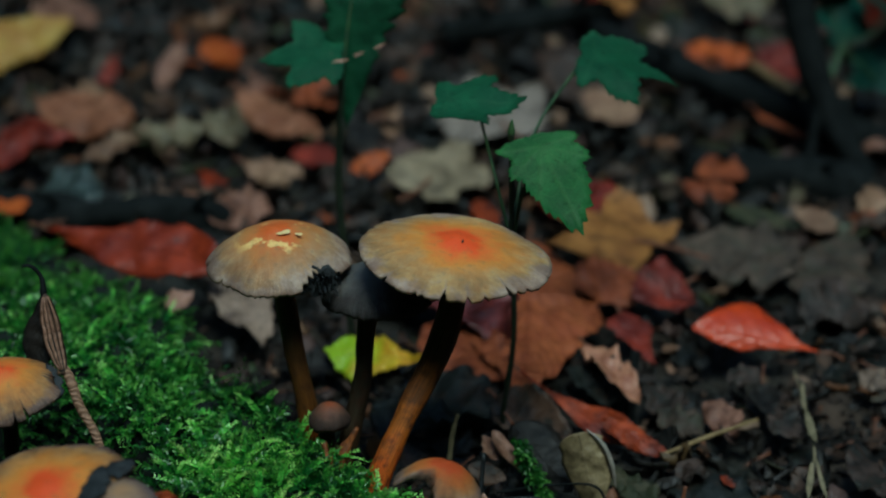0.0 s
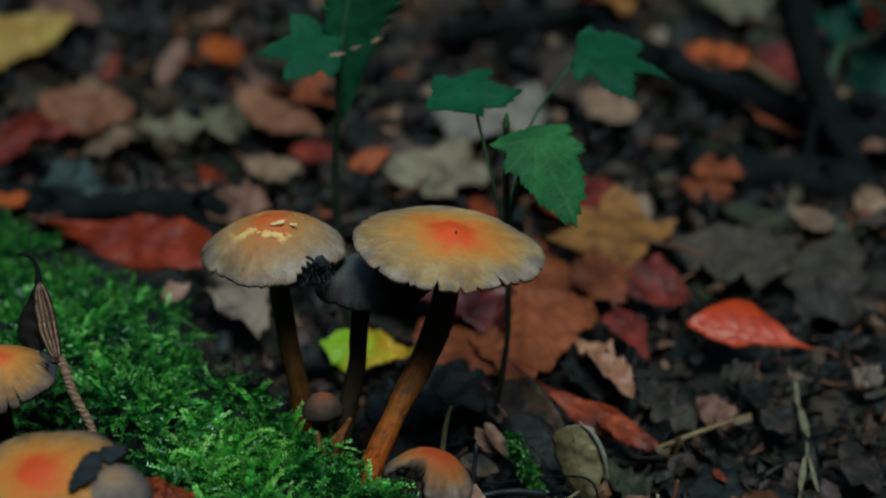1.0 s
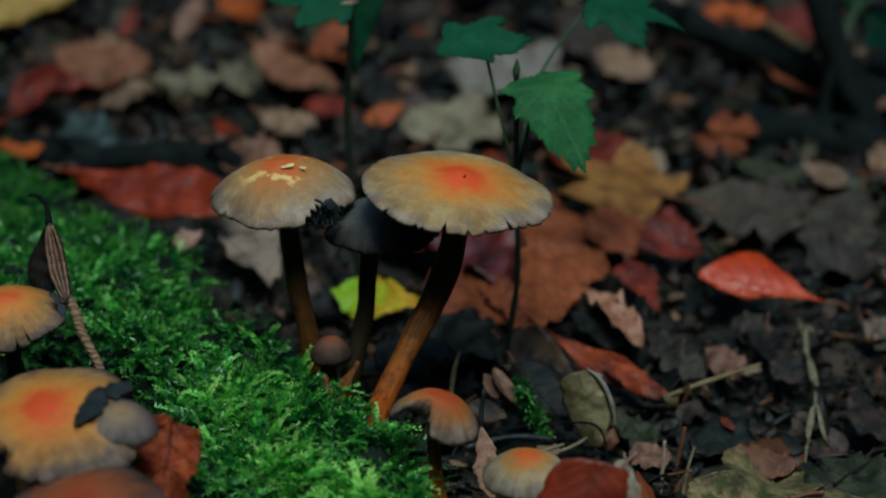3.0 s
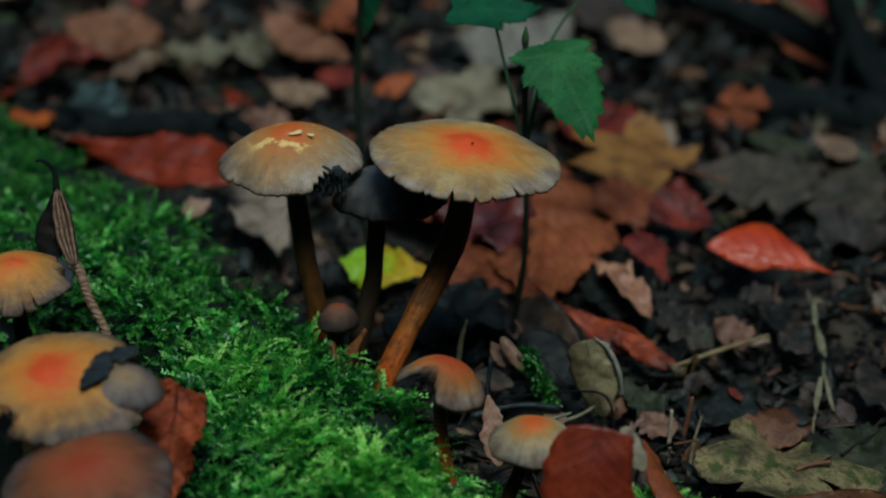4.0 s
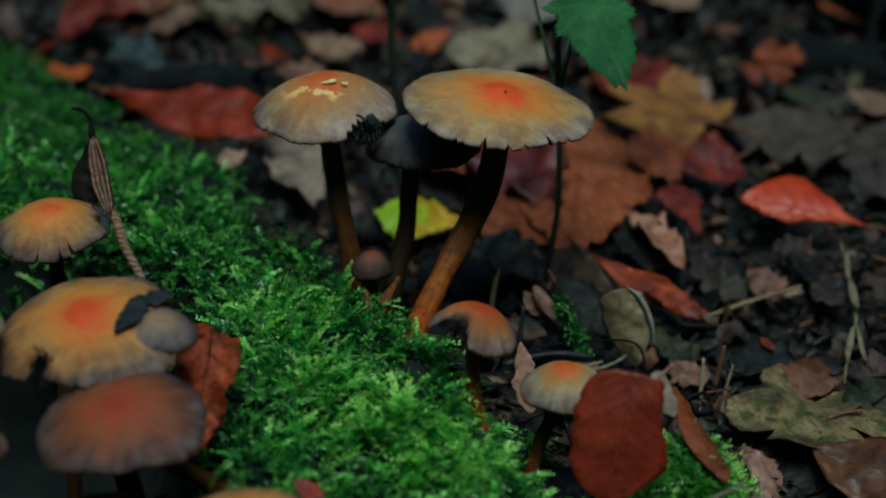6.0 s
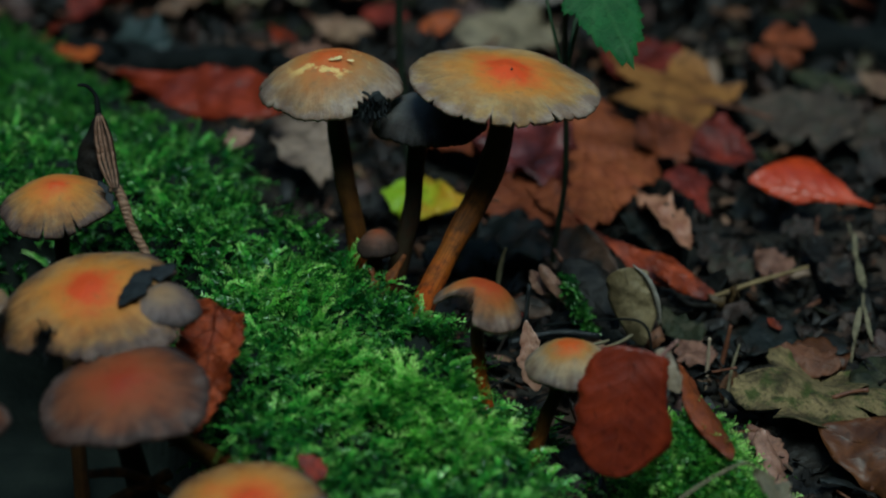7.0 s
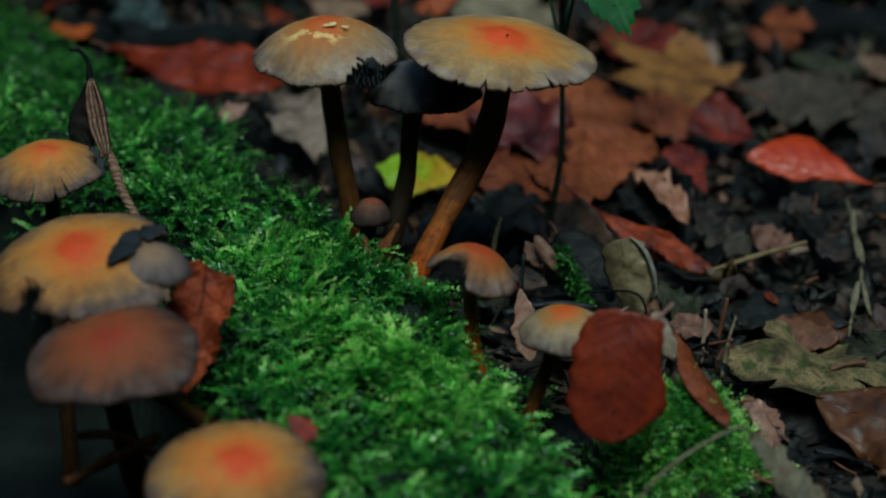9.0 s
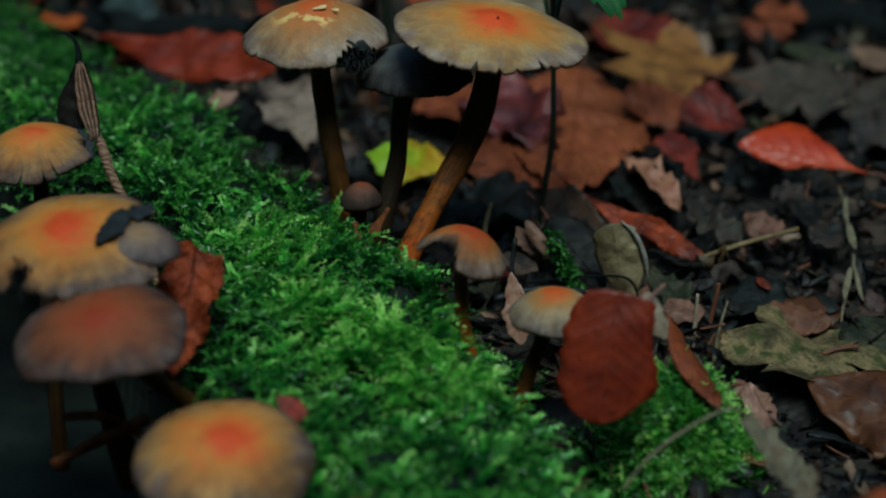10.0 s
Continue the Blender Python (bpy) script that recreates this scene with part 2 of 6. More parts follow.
SOIL = soil_mat()
# MOSS is darkened for the gaps' shade; FROND and LIME brightened as lit sprigs.
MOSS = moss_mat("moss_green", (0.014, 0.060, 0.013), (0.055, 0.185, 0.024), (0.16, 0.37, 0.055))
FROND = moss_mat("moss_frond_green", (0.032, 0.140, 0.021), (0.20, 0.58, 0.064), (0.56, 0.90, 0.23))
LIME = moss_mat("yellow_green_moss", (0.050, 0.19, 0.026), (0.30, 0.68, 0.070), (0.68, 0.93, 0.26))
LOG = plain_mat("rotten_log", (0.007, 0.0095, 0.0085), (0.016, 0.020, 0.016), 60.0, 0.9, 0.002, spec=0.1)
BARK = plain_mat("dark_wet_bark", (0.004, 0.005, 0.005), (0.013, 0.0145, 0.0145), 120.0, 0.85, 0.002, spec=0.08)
TWIG = plain_mat("dry_twig", (0.14, 0.09, 0.035), (0.30, 0.21, 0.09), 260.0, 0.6, 0.0004)
STRAW = plain_mat("pale_straw", (0.10, 0.085, 0.045), (0.26, 0.21, 0.12), 260.0, 0.6, 0.0004)
PALE_STICK = plain_mat("pale_dry_stick", (0.34, 0.25, 0.17), (0.52, 0.40, 0.28), 260.0, 0.6, 0.0004)
WET = plain_mat("wet_black_wood", (0.006, 0.007, 0.008), (0.016, 0.017, 0.018), 300.0, 0.45, 0.0008, spec=0.3)
PETIOLE = plain_mat("leaf_stalk", (0.10, 0.035, 0.018), (0.2, 0.08, 0.04), 300.0, 0.5, 0.0003)
PINKSTALK = plain_mat("pinkish_stalk", (0.26, 0.12, 0.10), (0.40, 0.24, 0.20), 300.0, 0.5, 0.0003)
PODSTALK = ring_mat("ribbed_brown_stalk", (0.16, 0.085, 0.050), (0.34, 0.20, 0.12), 36.0)
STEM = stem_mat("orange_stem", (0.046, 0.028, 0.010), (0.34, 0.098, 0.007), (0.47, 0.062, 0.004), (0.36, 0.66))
STUB = plain_mat("broken_orange_stem", (0.05, 0.016, 0.006), (0.38, 0.12, 0.025), 320.0, 0.6, 0.0008)
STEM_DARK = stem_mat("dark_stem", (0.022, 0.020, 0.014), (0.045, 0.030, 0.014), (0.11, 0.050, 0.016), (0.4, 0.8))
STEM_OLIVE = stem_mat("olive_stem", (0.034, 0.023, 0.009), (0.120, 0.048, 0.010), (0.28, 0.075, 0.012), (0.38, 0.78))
GILL = plain_mat("dark_gills", (0.012, 0.010, 0.009), (0.035, 0.028, 0.022), 200.0, 0.8, 0.0005)
INK = plain_mat("black_torn_flesh", (0.010, 0.011, 0.012), (0.032, 0.035, 0.037), 400.0, 0.6, 0.0006, spec=0.2)
SKIN = plain_mat("peeled_yellow_skin", (0.75, 0.52, 0.20), (0.85, 0.68, 0.35), 500.0, 0.35, 0.0003)
GREEN_STALK = plain_mat("green_stalk", (0.02, 0.045, 0.02), (0.05, 0.10, 0.03), 260.0, 0.5, 0.0003)
DARK_STALK = plain_mat("dark_green_stalk", (0.010, 0.016, 0.010), (0.025, 0.035, 0.018), 260.0, 0.55, 0.0004)

WOODS = plain_mat("dark_wood", (0.016, 0.034, 0.020), (0.05, 0.085, 0.045), 1.6, 0.9, 0.2)

CAP_GOLD = cap_mat("golden_cap", (0.64, 0.074, 0.012), (0.54, 0.222, 0.038), (0.46, 0.300, 0.125), (0.42, 0.315, 0.240), (0.18, 0.40, 0.74, 0.96), grime=0.35)
CAP_DIRTY = cap_mat("stained_cap", (0.56, 0.066, 0.011), (0.50, 0.195, 0.030), (0.40, 0.225, 0.080), (0.25, 0.175, 0.140), (0.14, 0.38, 0.72, 0.95), grime=0.9)
CAP_TAN = cap_mat("tan_cap", (0.50, 0.100, 0.018), (0.42, 0.185, 0.052), (0.42, 0.275, 0.140), (0.42, 0.32, 0.245), (0.17, 0.42, 0.72, 0.96), 0.40, True, 0.4)
CAP_PURPLE = cap_mat("brown_violet_cap", (0.25, 0.034, 0.010), (0.215, 0.060, 0.018), (0.155, 0.060, 0.028), (0.150, 0.098, 0.080), (0.13, 0.38, 0.68, 0.92), grime=1.0)
CAP_BLACK = cap_mat("blackened_cap", (0.080, 0.078, 0.076), (0.085, 0.082, 0.080), (0.100, 0.094, 0.088), (0.050, 0.047, 0.045), wet=0.6)
CAP_BUTTON = cap_mat("button_cap", (0.20, 0.052, 0.022), (0.150, 0.055, 0.028), (0.105, 0.052, 0.034), (0.060, 0.036, 0.026), grime=0.8)
CAP_RIM = cap_mat("violet_grey_rim", (0.26, 0.15, 0.075), (0.22, 0.14, 0.085), (0.17, 0.12, 0.10), (0.14, 0.11, 0.105), grime=0.9)
CAP_PALE = cap_mat("pale_cap", (0.496, 0.088, 0.011), (0.374, 0.184, 0.048), (0.40, 0.295, 0.17), (0.33, 0.27, 0.22), (0.10, 0.34, 0.62, 0.93))
CAP_FOLD = cap_mat("folded_cap", (0.34, 0.052, 0.010), (0.40, 0.125, 0.022), (0.36, 0.190, 0.075), (0.34, 0.245, 0.190), (0.24, 0.46, 0.70, 0.96), grime=0.8)

RED = leaf_mat("red_leaf", (0.74, 0.080, 0.010), (0.52, 0.042, 0.008), (0.66, 0.12, 0.05), 0.34, 0.15, gloss=0.42, rib=0.12, relief=0.75, veins=7.0, sheer=0.22, rumple=0.1, stains=0.12)
CRIMSON = leaf_mat("crumpled_crimson_leaf", (0.34, 0.062, 0.050), (0.085, 0.015, 0.015), (0.3, 0.08, 0.07), 0.36, gloss=0.5)
DARK_RED = leaf_mat("dark_red_leaf", (0.32, 0.044, 0.024), (0.120, 0.018, 0.013), (0.24, 0.07, 0.05), 0.4)
RUST = leaf_mat("rust_leaf", (0.34, 0.044, 0.013), (0.17, 0.021, 0.009), (0.30, 0.06, 0.025), 0.40, veins=9.0, relief=0.35, rib=0.25, rumple=0.12, stains=0.3)
BROWN = leaf_mat("brown_leaf", (0.44, 0.118, 0.042), (0.28, 0.066, 0.024), (0.20, 0.055, 0.025), 0.42, 0.3, veins=13.0, relief=0.75, rib=0.6)
BROWN_RIBBED = leaf_mat("ribbed_brown_leaf", (0.58, 0.170, 0.058), (0.40, 0.100, 0.036), (0.22, 0.050, 0.022), 0.42, 0.2, veins=17.0, relief=1.0, rib=0.8, broad=0.24, rumple=0.2, stains=0.3)
ORANGE = leaf_mat("orange_leaf", (0.58, 0.13, 0.022), (0.34, 0.060, 0.014), (0.5, 0.2, 0.07), 0.4, stains=0.4)
OCHRE = leaf_mat("ochre_maple", (0.50, 0.225, 0.055), (0.24, 0.090, 0.026), (0.45, 0.2, 0.05), 0.5, 0.5, True, 5.0, mottle=True)
YELLOW = leaf_mat("yellow_green_leaf", (0.78, 0.52, 0.012), (0.60, 0.26, 0.018), (0.72, 0.56, 0.05), 0.4, 0.3, False, 7.0, 0.2, (0.34, 0.50, 0.012), relief=0.6, rumple=0.25, stains=0.25)
PALE_YELLOW = leaf_mat("pale_yellow_leaf", (0.60, 0.40, 0.085), (0.44, 0.22, 0.045), (0.5, 0.4, 0.14), 0.5, 0.2, rumple=0.25, stains=0.2)
PINK = leaf_mat("pinkish_brown_leaf", (0.38, 0.195, 0.130), (0.20, 0.088, 0.058), (0.2, 0.1, 0.07), 0.5, mottle=True, relief=0.3, rib=0.12)
TAN = leaf_mat("tan_leaf", (0.42, 0.26, 0.16), (0.24, 0.13, 0.08), (0.3, 0.2, 0.12), 0.5)
GREY = leaf_mat("grey_tan_leaf", (0.20, 0.145, 0.105), (0.085, 0.062, 0.048), (0.14, 0.10, 0.07), 0.6, 0.6, mottle=True)
WHITE = leaf_mat("whitish_maple", (0.42, 0.34, 0.28), (0.19, 0.15, 0.125), (0.4, 0.34, 0.26), 0.55, 0.4, True, 5.0, mottle=True, stains=0.5)
CREAM = leaf_mat("olive_cream_maple", (0.36, 0.28, 0.175), (0.17, 0.125, 0.075), (0.30, 0.24, 0.15), 0.55, 0.4, True, 5.0, mottle=True)
PEACH = leaf_mat("peach_brown_leaf", (0.36, 0.160, 0.085), (0.20, 0.074, 0.036), (0.3, 0.13, 0.07), 0.5, 0.3, veins=10.0, relief=0.3, rib=0.12, stains=0.5)
DUSK = leaf_mat("dusky_leaf", (0.130, 0.086, 0.060), (0.048, 0.037, 0.028), (0.1, 0.07, 0.05), 0.6, 0.6, mottle=True, rib=0.1, patch=(0.060, 0.056, 0.036))
DIM = leaf_mat("dim_crumpled_leaf", (0.082, 0.052, 0.040), (0.030, 0.023, 0.019), (0.06, 0.04, 0.03), 0.55, 0.6, mottle=True, rib=0.1, patch=(0.026, 0.028, 0.023))
STRIP = leaf_mat("olive_grey_strip", (0.33, 0.275, 0.165), (0.13, 0.105, 0.065), (0.12, 0.10, 0.06), 0.5, 0.7, mottle=True, patch=(0.20, 0.13, 0.075))
CRUMPLED = leaf_mat("crumpled_pale_leaf", (0.48, 0.34, 0.25), (0.20, 0.135, 0.10), (0.3, 0.2, 0.14), 0.5, 0.5, mottle=True)
OLIVE = leaf_mat("olive_leaf", (0.36, 0.275, 0.145), (0.15, 0.110, 0.055), (0.10, 0.08, 0.04), 0.42, 0.4, veins=7.0, rib=0.35, gloss=0.4, stains=0.6)
TEAL = leaf_mat("grey_teal_leaf", (0.085, 0.110, 0.100), (0.026, 0.038, 0.036), (0.1, 0.12, 0.11), 0.35, 0.3, gloss=0.5, mottle=True, relief=0.8, patch=(0.045, 0.050, 0.044))
BLUSH = leaf_mat("pale_pink_leaf", (0.60, 0.34, 0.235), (0.30, 0.125, 0.078), (0.5, 0.3, 0.2), 0.30, 0.4, mottle=True, rib=0.15, gloss=0.7, stains=0.45)
FLESH = leaf_mat("pinkish_tan_leaf", (0.66, 0.33, 0.19), (0.30, 0.105, 0.058), (0.5, 0.26, 0.15), 0.36, 0.4, mottle=True, rib=0.15, gloss=0.5, stains=0.4)
OAK = leaf_mat("grey_green_oak_leaf", (0.42, 0.300, 0.130), (0.150, 0.105, 0.048), (0.12, 0.10, 0.05), 0.7, 0.6, False, 6.0, relief=0.8, mottle=True, rib=0.1, rumple=0.9, stains=0.75, patch=(0.070, 0.092, 0.016))
OAK_GREEN = leaf_mat("algae_green_oak_leaf", (0.070, 0.070, 0.030), (0.026, 0.034, 0.017), (0.06, 0.07, 0.03), 0.6, 0.55, False, 6.0, relief=0.6, mottle=True, rib=0.1, patch=(0.10, 0.085, 0.045))
POD = leaf_mat("ribbed_dry_leaf", (0.42, 0.235, 0.150), (0.20, 0.105, 0.066), (0.08, 0.04, 0.026), 0.5, 0.2, False, 0.8, 0.05, None, 12.0, 0.3, 0.8, stains=0.4)
CHESTNUT = leaf_mat("chestnut_leaf", (0.18, 0.066, 0.022), (0.075, 0.027, 0.011), (0.24, 0.12, 0.06), 0.40, gloss=0.25, veins=8.0, rib=0.30, rumple=0.12, stains=0.4)
BLEACHED = plain_mat("bleached_edge", (0.17, 0.15, 0.12), (0.36, 0.32, 0.27), 300.0, 0.35, 0.0004)
RUSSET = leaf_mat("russet_crinkled_leaf", (0.58, 0.115, 0.030), (0.28, 0.045, 0.014), (0.10, 0.022, 0.010), 0.38, 0.5, veins=6.0, rib=0.8, relief=1.0, rumple=0.8)
DEEP_ORANGE = leaf_mat("deep_orange_leaf", (0.50, 0.080, 0.018), (0.18, 0.027, 0.011), (0.4, 0.1, 0.04), 0.38, gloss=0.4, relief=0.6)
EMBER = leaf_mat("burnt_orange_leaf", (0.30, 0.070, 0.018), (0.12, 0.028, 0.011), (0.42, 0.14, 0.05), 0.40, gloss=0.3, veins=6.0, relief=0.5, rib=0.35, rumple=0.2, stains=0.4)
PALE = leaf_mat("bleached_leaf", (0.62, 0.50, 0.38), (0.42, 0.32, 0.22), (0.5, 0.4, 0.3), 0.35)
DARK = leaf_mat("near_black_leaf", (0.026, 0.021, 0.017), (0.010, 0.0095, 0.009), (0.02, 0.018, 0.016), 0.5, 0.5, gloss=0.22, relief=0.3, rib=0.12)
SLATE = leaf_mat("near_black_slate_leaf", (0.026, 0.028, 0.023), (0.010, 0.0125, 0.011), (0.02, 0.022, 0.02), 0.5, 0.4, gloss=0.22, relief=0.3, rib=0.12, patch=(0.038, 0.024, 0.016))
UMBER = leaf_mat("umber_leaf", (0.115, 0.064, 0.040), (0.042, 0.027, 0.020), (0.06, 0.035, 0.024), 0.42, mottle=True, relief=0.3, rib=0.12, patch=(0.030, 0.030, 0.026))
BLADE_GREEN = leaf_mat("green_blade", (0.050, 0.150, 0.020), (0.030, 0.090, 0.016), (0.05, 0.12, 0.03), 0.5, 0.2, False, 3.0, 0.25, (0.26, 0.24, 0.03), relief=0.2, stains=0.2)
GREEN = leaf_mat("green_seedling_leaf", (0.054, 0.170, 0.044), (0.032, 0.105, 0.028), (0.090, 0.20, 0.060), 0.5, 0.35, True, 4.0, 0.25, relief=0.35, rib=0.35, rumple=0.22, stains=0.25, gloss=0.12)
GREEN_TEAL = leaf_mat("blue_green_leaf", (0.020, 0.090, 0.060), (0.012, 0.055, 0.040), (0.02, 0.07, 0.05), 0.5, 0.2, True, 4.0, 0.2, stains=0.3)
GREEN_LOBED = leaf_mat("green_lobed_leaf", (0.033, 0.125, 0.054), (0.022, 0.082, 0.038), (0.055, 0.14, 0.065), 0.55, 0.3, True, 4.0, 0.25, relief=0.3, rib=0.25, rumple=0.2, stains=0.25, gloss=0.12)

# ---- mesh helpers ----


def mesh_from(name, verts, faces, mat, uvs=None, smooth=True):
    me = bpy.data.meshes.new(name)
    me.from_pydata([tuple(v) for v in verts], [], faces)
    if uvs is not None:
        layer = me.uv_layers.new(name="UVMap")
        idx = np.empty(len(me.loops), dtype=np.int32)
        me.loops.foreach_get("vertex_index", idx)
        layer.data.foreach_set("uv", np.asarray(uvs, dtype=np.float32)[idx].ravel())
    if smooth:
        me.polygons.foreach_set("use_smooth", np.ones(len(me.polygons), dtype=bool))
    me.materials.append(mat)
    me.update()
    return me


WORLD = {}


def thing(name, label, category, at=(0, 0, 0), group="", kind=""):
    ob = new(name)
    ob.empty_display_size = 0.01
    ob.location = at
    WORLD[ob] = Matrix.Translation(at)
    return tagged(ob, label, category, group, kind)


def part(name, me, parent, label="", m=None):
    """One mesh under a thing or a part, placed in the world by m."""
    ob = new(name, me)
    ob.parent = parent
    ob.matrix_parent_inverse = WORLD[parent].inverted()
    WORLD[ob] = m if m is not None else Matrix.Identity(4)
    ob.matrix_basis = WORLD[ob]
    if label:
        ob["label"] = label
    return ob


def grid_faces(rows, cols, wrap=False):
    out = []
    for i in range(rows - 1):
        for j in range(cols - (0 if wrap else 1)):
            k = (j + 1) % cols
            out.append((i * cols + j, i * cols + k, (i + 1) * cols + k, (i + 1) * cols + j))
    return out


def spline(points, count):
    """A smooth line through the given points (Catmull-Rom)."""
    p = [np.array(q, float) for q in points]
    p = [2 * p[0] - p[1]] + p + [2 * p[-1] - p[-2]]
    out = []
    spans = len(p) - 3
    for s in np.linspace(0, spans, count):
        k = min(int(s), spans - 1)
        t = s - k
        a, b, c, d = p[k:k + 4]
        out.append(0.5 * (2 * b + (c - a) * t + (2 * a - 5 * b + 4 * c - d) * t * t + (3 * b - a - 3 * c + d) * t ** 3))
    return np.array(out)


def tube_mesh(name, points, radii, mat, sides=12, count=24, lumpy=0.08, seed=0):
    rng = np.random.default_rng(seed)
    line = spline(points, count)
    r = np.interp(np.linspace(0, 1, count), np.linspace(0, 1, len(radii)), radii)
    verts, uvs = [], []
    side = np.array((1.0, 0.0, 0.0))
    ph = rng.uniform(0, 6.28, 4)
    for i in range(count):
        d = line[min(i + 1, count - 1)] - line[max(i - 1, 0)]
        d /= np.linalg.norm(d) + 1e-12
        side = side - d * (side @ d)
        if np.linalg.norm(side) < 1e-3:
            side = np.cross(d, (0.3, 0.5, 0.8))
        side /= np.linalg.norm(side)
        other = np.cross(d, side)
        for j in range(sides):
            a = 2 * math.pi * j / sides
            k = r[i] * (1 + lumpy * (math.sin(2 * a + ph[0] + i * 0.35) * 0.5 + math.sin(3 * a + ph[1] - i * 0.6) * 0.35 + math.sin(i * 0.9 + ph[2]) * 0.3))
            verts.append(line[i] + k * (math.cos(a) * side + math.sin(a) * other))
            uvs.append((j / sides, i / (count - 1)))
    faces = grid_faces(count, sides, True)
    faces.append(tuple(range(sides))[::-1])
    faces.append(tuple((count - 1) * sides + j for j in range(sides)))
    return mesh_from(name, verts, faces, mat, uvs)


# ---- leaves ----


def width_of(shape, u):
    """Half width of a blade along its midrib, 1 at the widest."""
    if shape == "beech":
        w = math.sin(math.pi * u ** 0.82) ** 0.75
        return w * (1 + 0.035 * math.sin(u * 55))
    if shape == "wing":
        body = (u / 0.6) ** 1.7 if u < 0.6 else (1 - ((u - 0.6) / 0.4) ** 2) ** 0.55
        return max(0.06, body) * (1 + 0.06 * math.sin(u * 26))
    if shape == "shell":
        return max(0.05, (u / 0.62) ** 1.5 if u < 0.62 else ((1 - u) / 0.38) ** 0.75) * (1 + 0.05 * math.sin(u * 26))
    if shape == "slab":
        return min(1.0, (u / 0.03) ** 0.5) * (0.66 + 0.34 * min(1.0, u / 0.5) ** 0.8) * min(1.0, ((1 - u) / 0.30) ** 0.5)
    if shape == "round_oak":
        body = min(1.0, (u / 0.6) ** 0.6) * min(1.0, ((1 - u) / 0.14) ** 0.5)
        return body * (0.70 + 0.30 * abs(math.sin(math.pi * (2.9 * u + 0.25))) ** 0.55 + 0.02 * math.sin(u * 47))
    if shape == "blunt":
        return min(1.0, (u / 0.10) ** 0.5 if u < 0.10 else 1.0) * min(1.0, ((1 - u) / 0.45) ** 0.7 if u > 0.55 else 1.0)
    if shape == "drop":
        return max(0.03, math.sin(math.pi * u ** 1.35) ** 0.95) * (1 + 0.03 * math.sin(u * 40))
    if shape == "narrow":
        return math.sin(math.pi * u ** 0.9) ** 0.6
    if shape == "oak":
        return (math.sin(math.pi * u ** 1.25) ** 0.55) * (0.86 + 0.13 * math.cos(2 * math.pi * u * 3.6 + 0.4) + 0.05 * math.cos(u * 61))
    if shape == "nettle":
        tooth = (u * 11.0) % 1.0
        base = (u / 0.22) ** 0.45 if u < 0.22 else ((1 - u) / 0.78) ** 1.05
        return max(0.02, min(base, 1.0)) * (0.84 + 0.20 * (1 - tooth))
    return math.sin(math.pi * u) ** 0.7


def blade_mesh(name, shape, length, width, mat, bend=0.0, cup=0.0, twist=0.0, wrinkle=0.0, seed=0, n=30, half=5, thick=0.00022, curl_tip=0.0, ragged=0.07, skew=0.0, crumple=0.07):
    """A blade along +x from its stalk, with its upper side to +z. bend and cup are in radians over the blade, twist in radians."""
    rng = np.random.default_rng(seed)
    ph = rng.uniform(0, 6.28, 8)
    cols = 2 * half + 1
    top, uvs = [], []
    wear = rng.normal(0, 1, (n + 3, 2))
    wear = (wear[:-2] + 1.6 * wear[1:-1] + wear[2:]) / 2.6
    for i in range(n + 1):
        u = i / n
        w = max(width * 0.5 * width_of(shape, min(max(u, 0.004), 0.996)), width * 0.012)
        for j in range(cols):
            v = (j - half) / half
            lop = 1 + 0.08 * math.sin(ph[0] + u * 9 + (3 if v > 0 else 0))
            y = v * w * lop * (1 + (skew if v > 0 else -skew)) * (1 - ragged * abs(wear[i, 0 if v > 0 else 1]) + 0.4 * ragged)
            if abs(cup) > 1e-4:
                rad = width / 2 / cup
                z = abs(rad) * (1 - math.cos(y / rad)) * (1 if cup > 0 else -1)
                y = rad * math.sin(y / rad)
            else:
                z = 0.0
            z += wrinkle * width * (0.5 * math.sin(u * 17 + ph[1] + v * 2.2) * abs(v) + 0.35 * math.sin(u * 31 + ph[2] - v * 4) * v * v + 0.4 * math.sin(u * 6 + ph[3] + v * 1.5))
            z += crumple * width * (noise.noise((u * length * 130, y * 130, seed * 3.7)) + 0.6 * noise.noise((u * length * 330, y * 330, seed * 5.1 + 40)))
            a = twist * (u - 0.5)
            y, z = y * math.cos(a) - z * math.sin(a), y * math.sin(a) + z * math.cos(a)
            k = bend + curl_tip * u ** 3
            if abs(k) > 1e-4:
                rr = length / k
                x, z = (rr - z) * math.sin(u * k), rr - (rr - z) * math.cos(u * k)
            else:
                x = u * length
            top.append((x, y, z))
            uvs.append((u, v * 0.5 + 0.5))
    return solid_sheet(name, np.array(top), n + 1, cols, uvs, mat, thick)


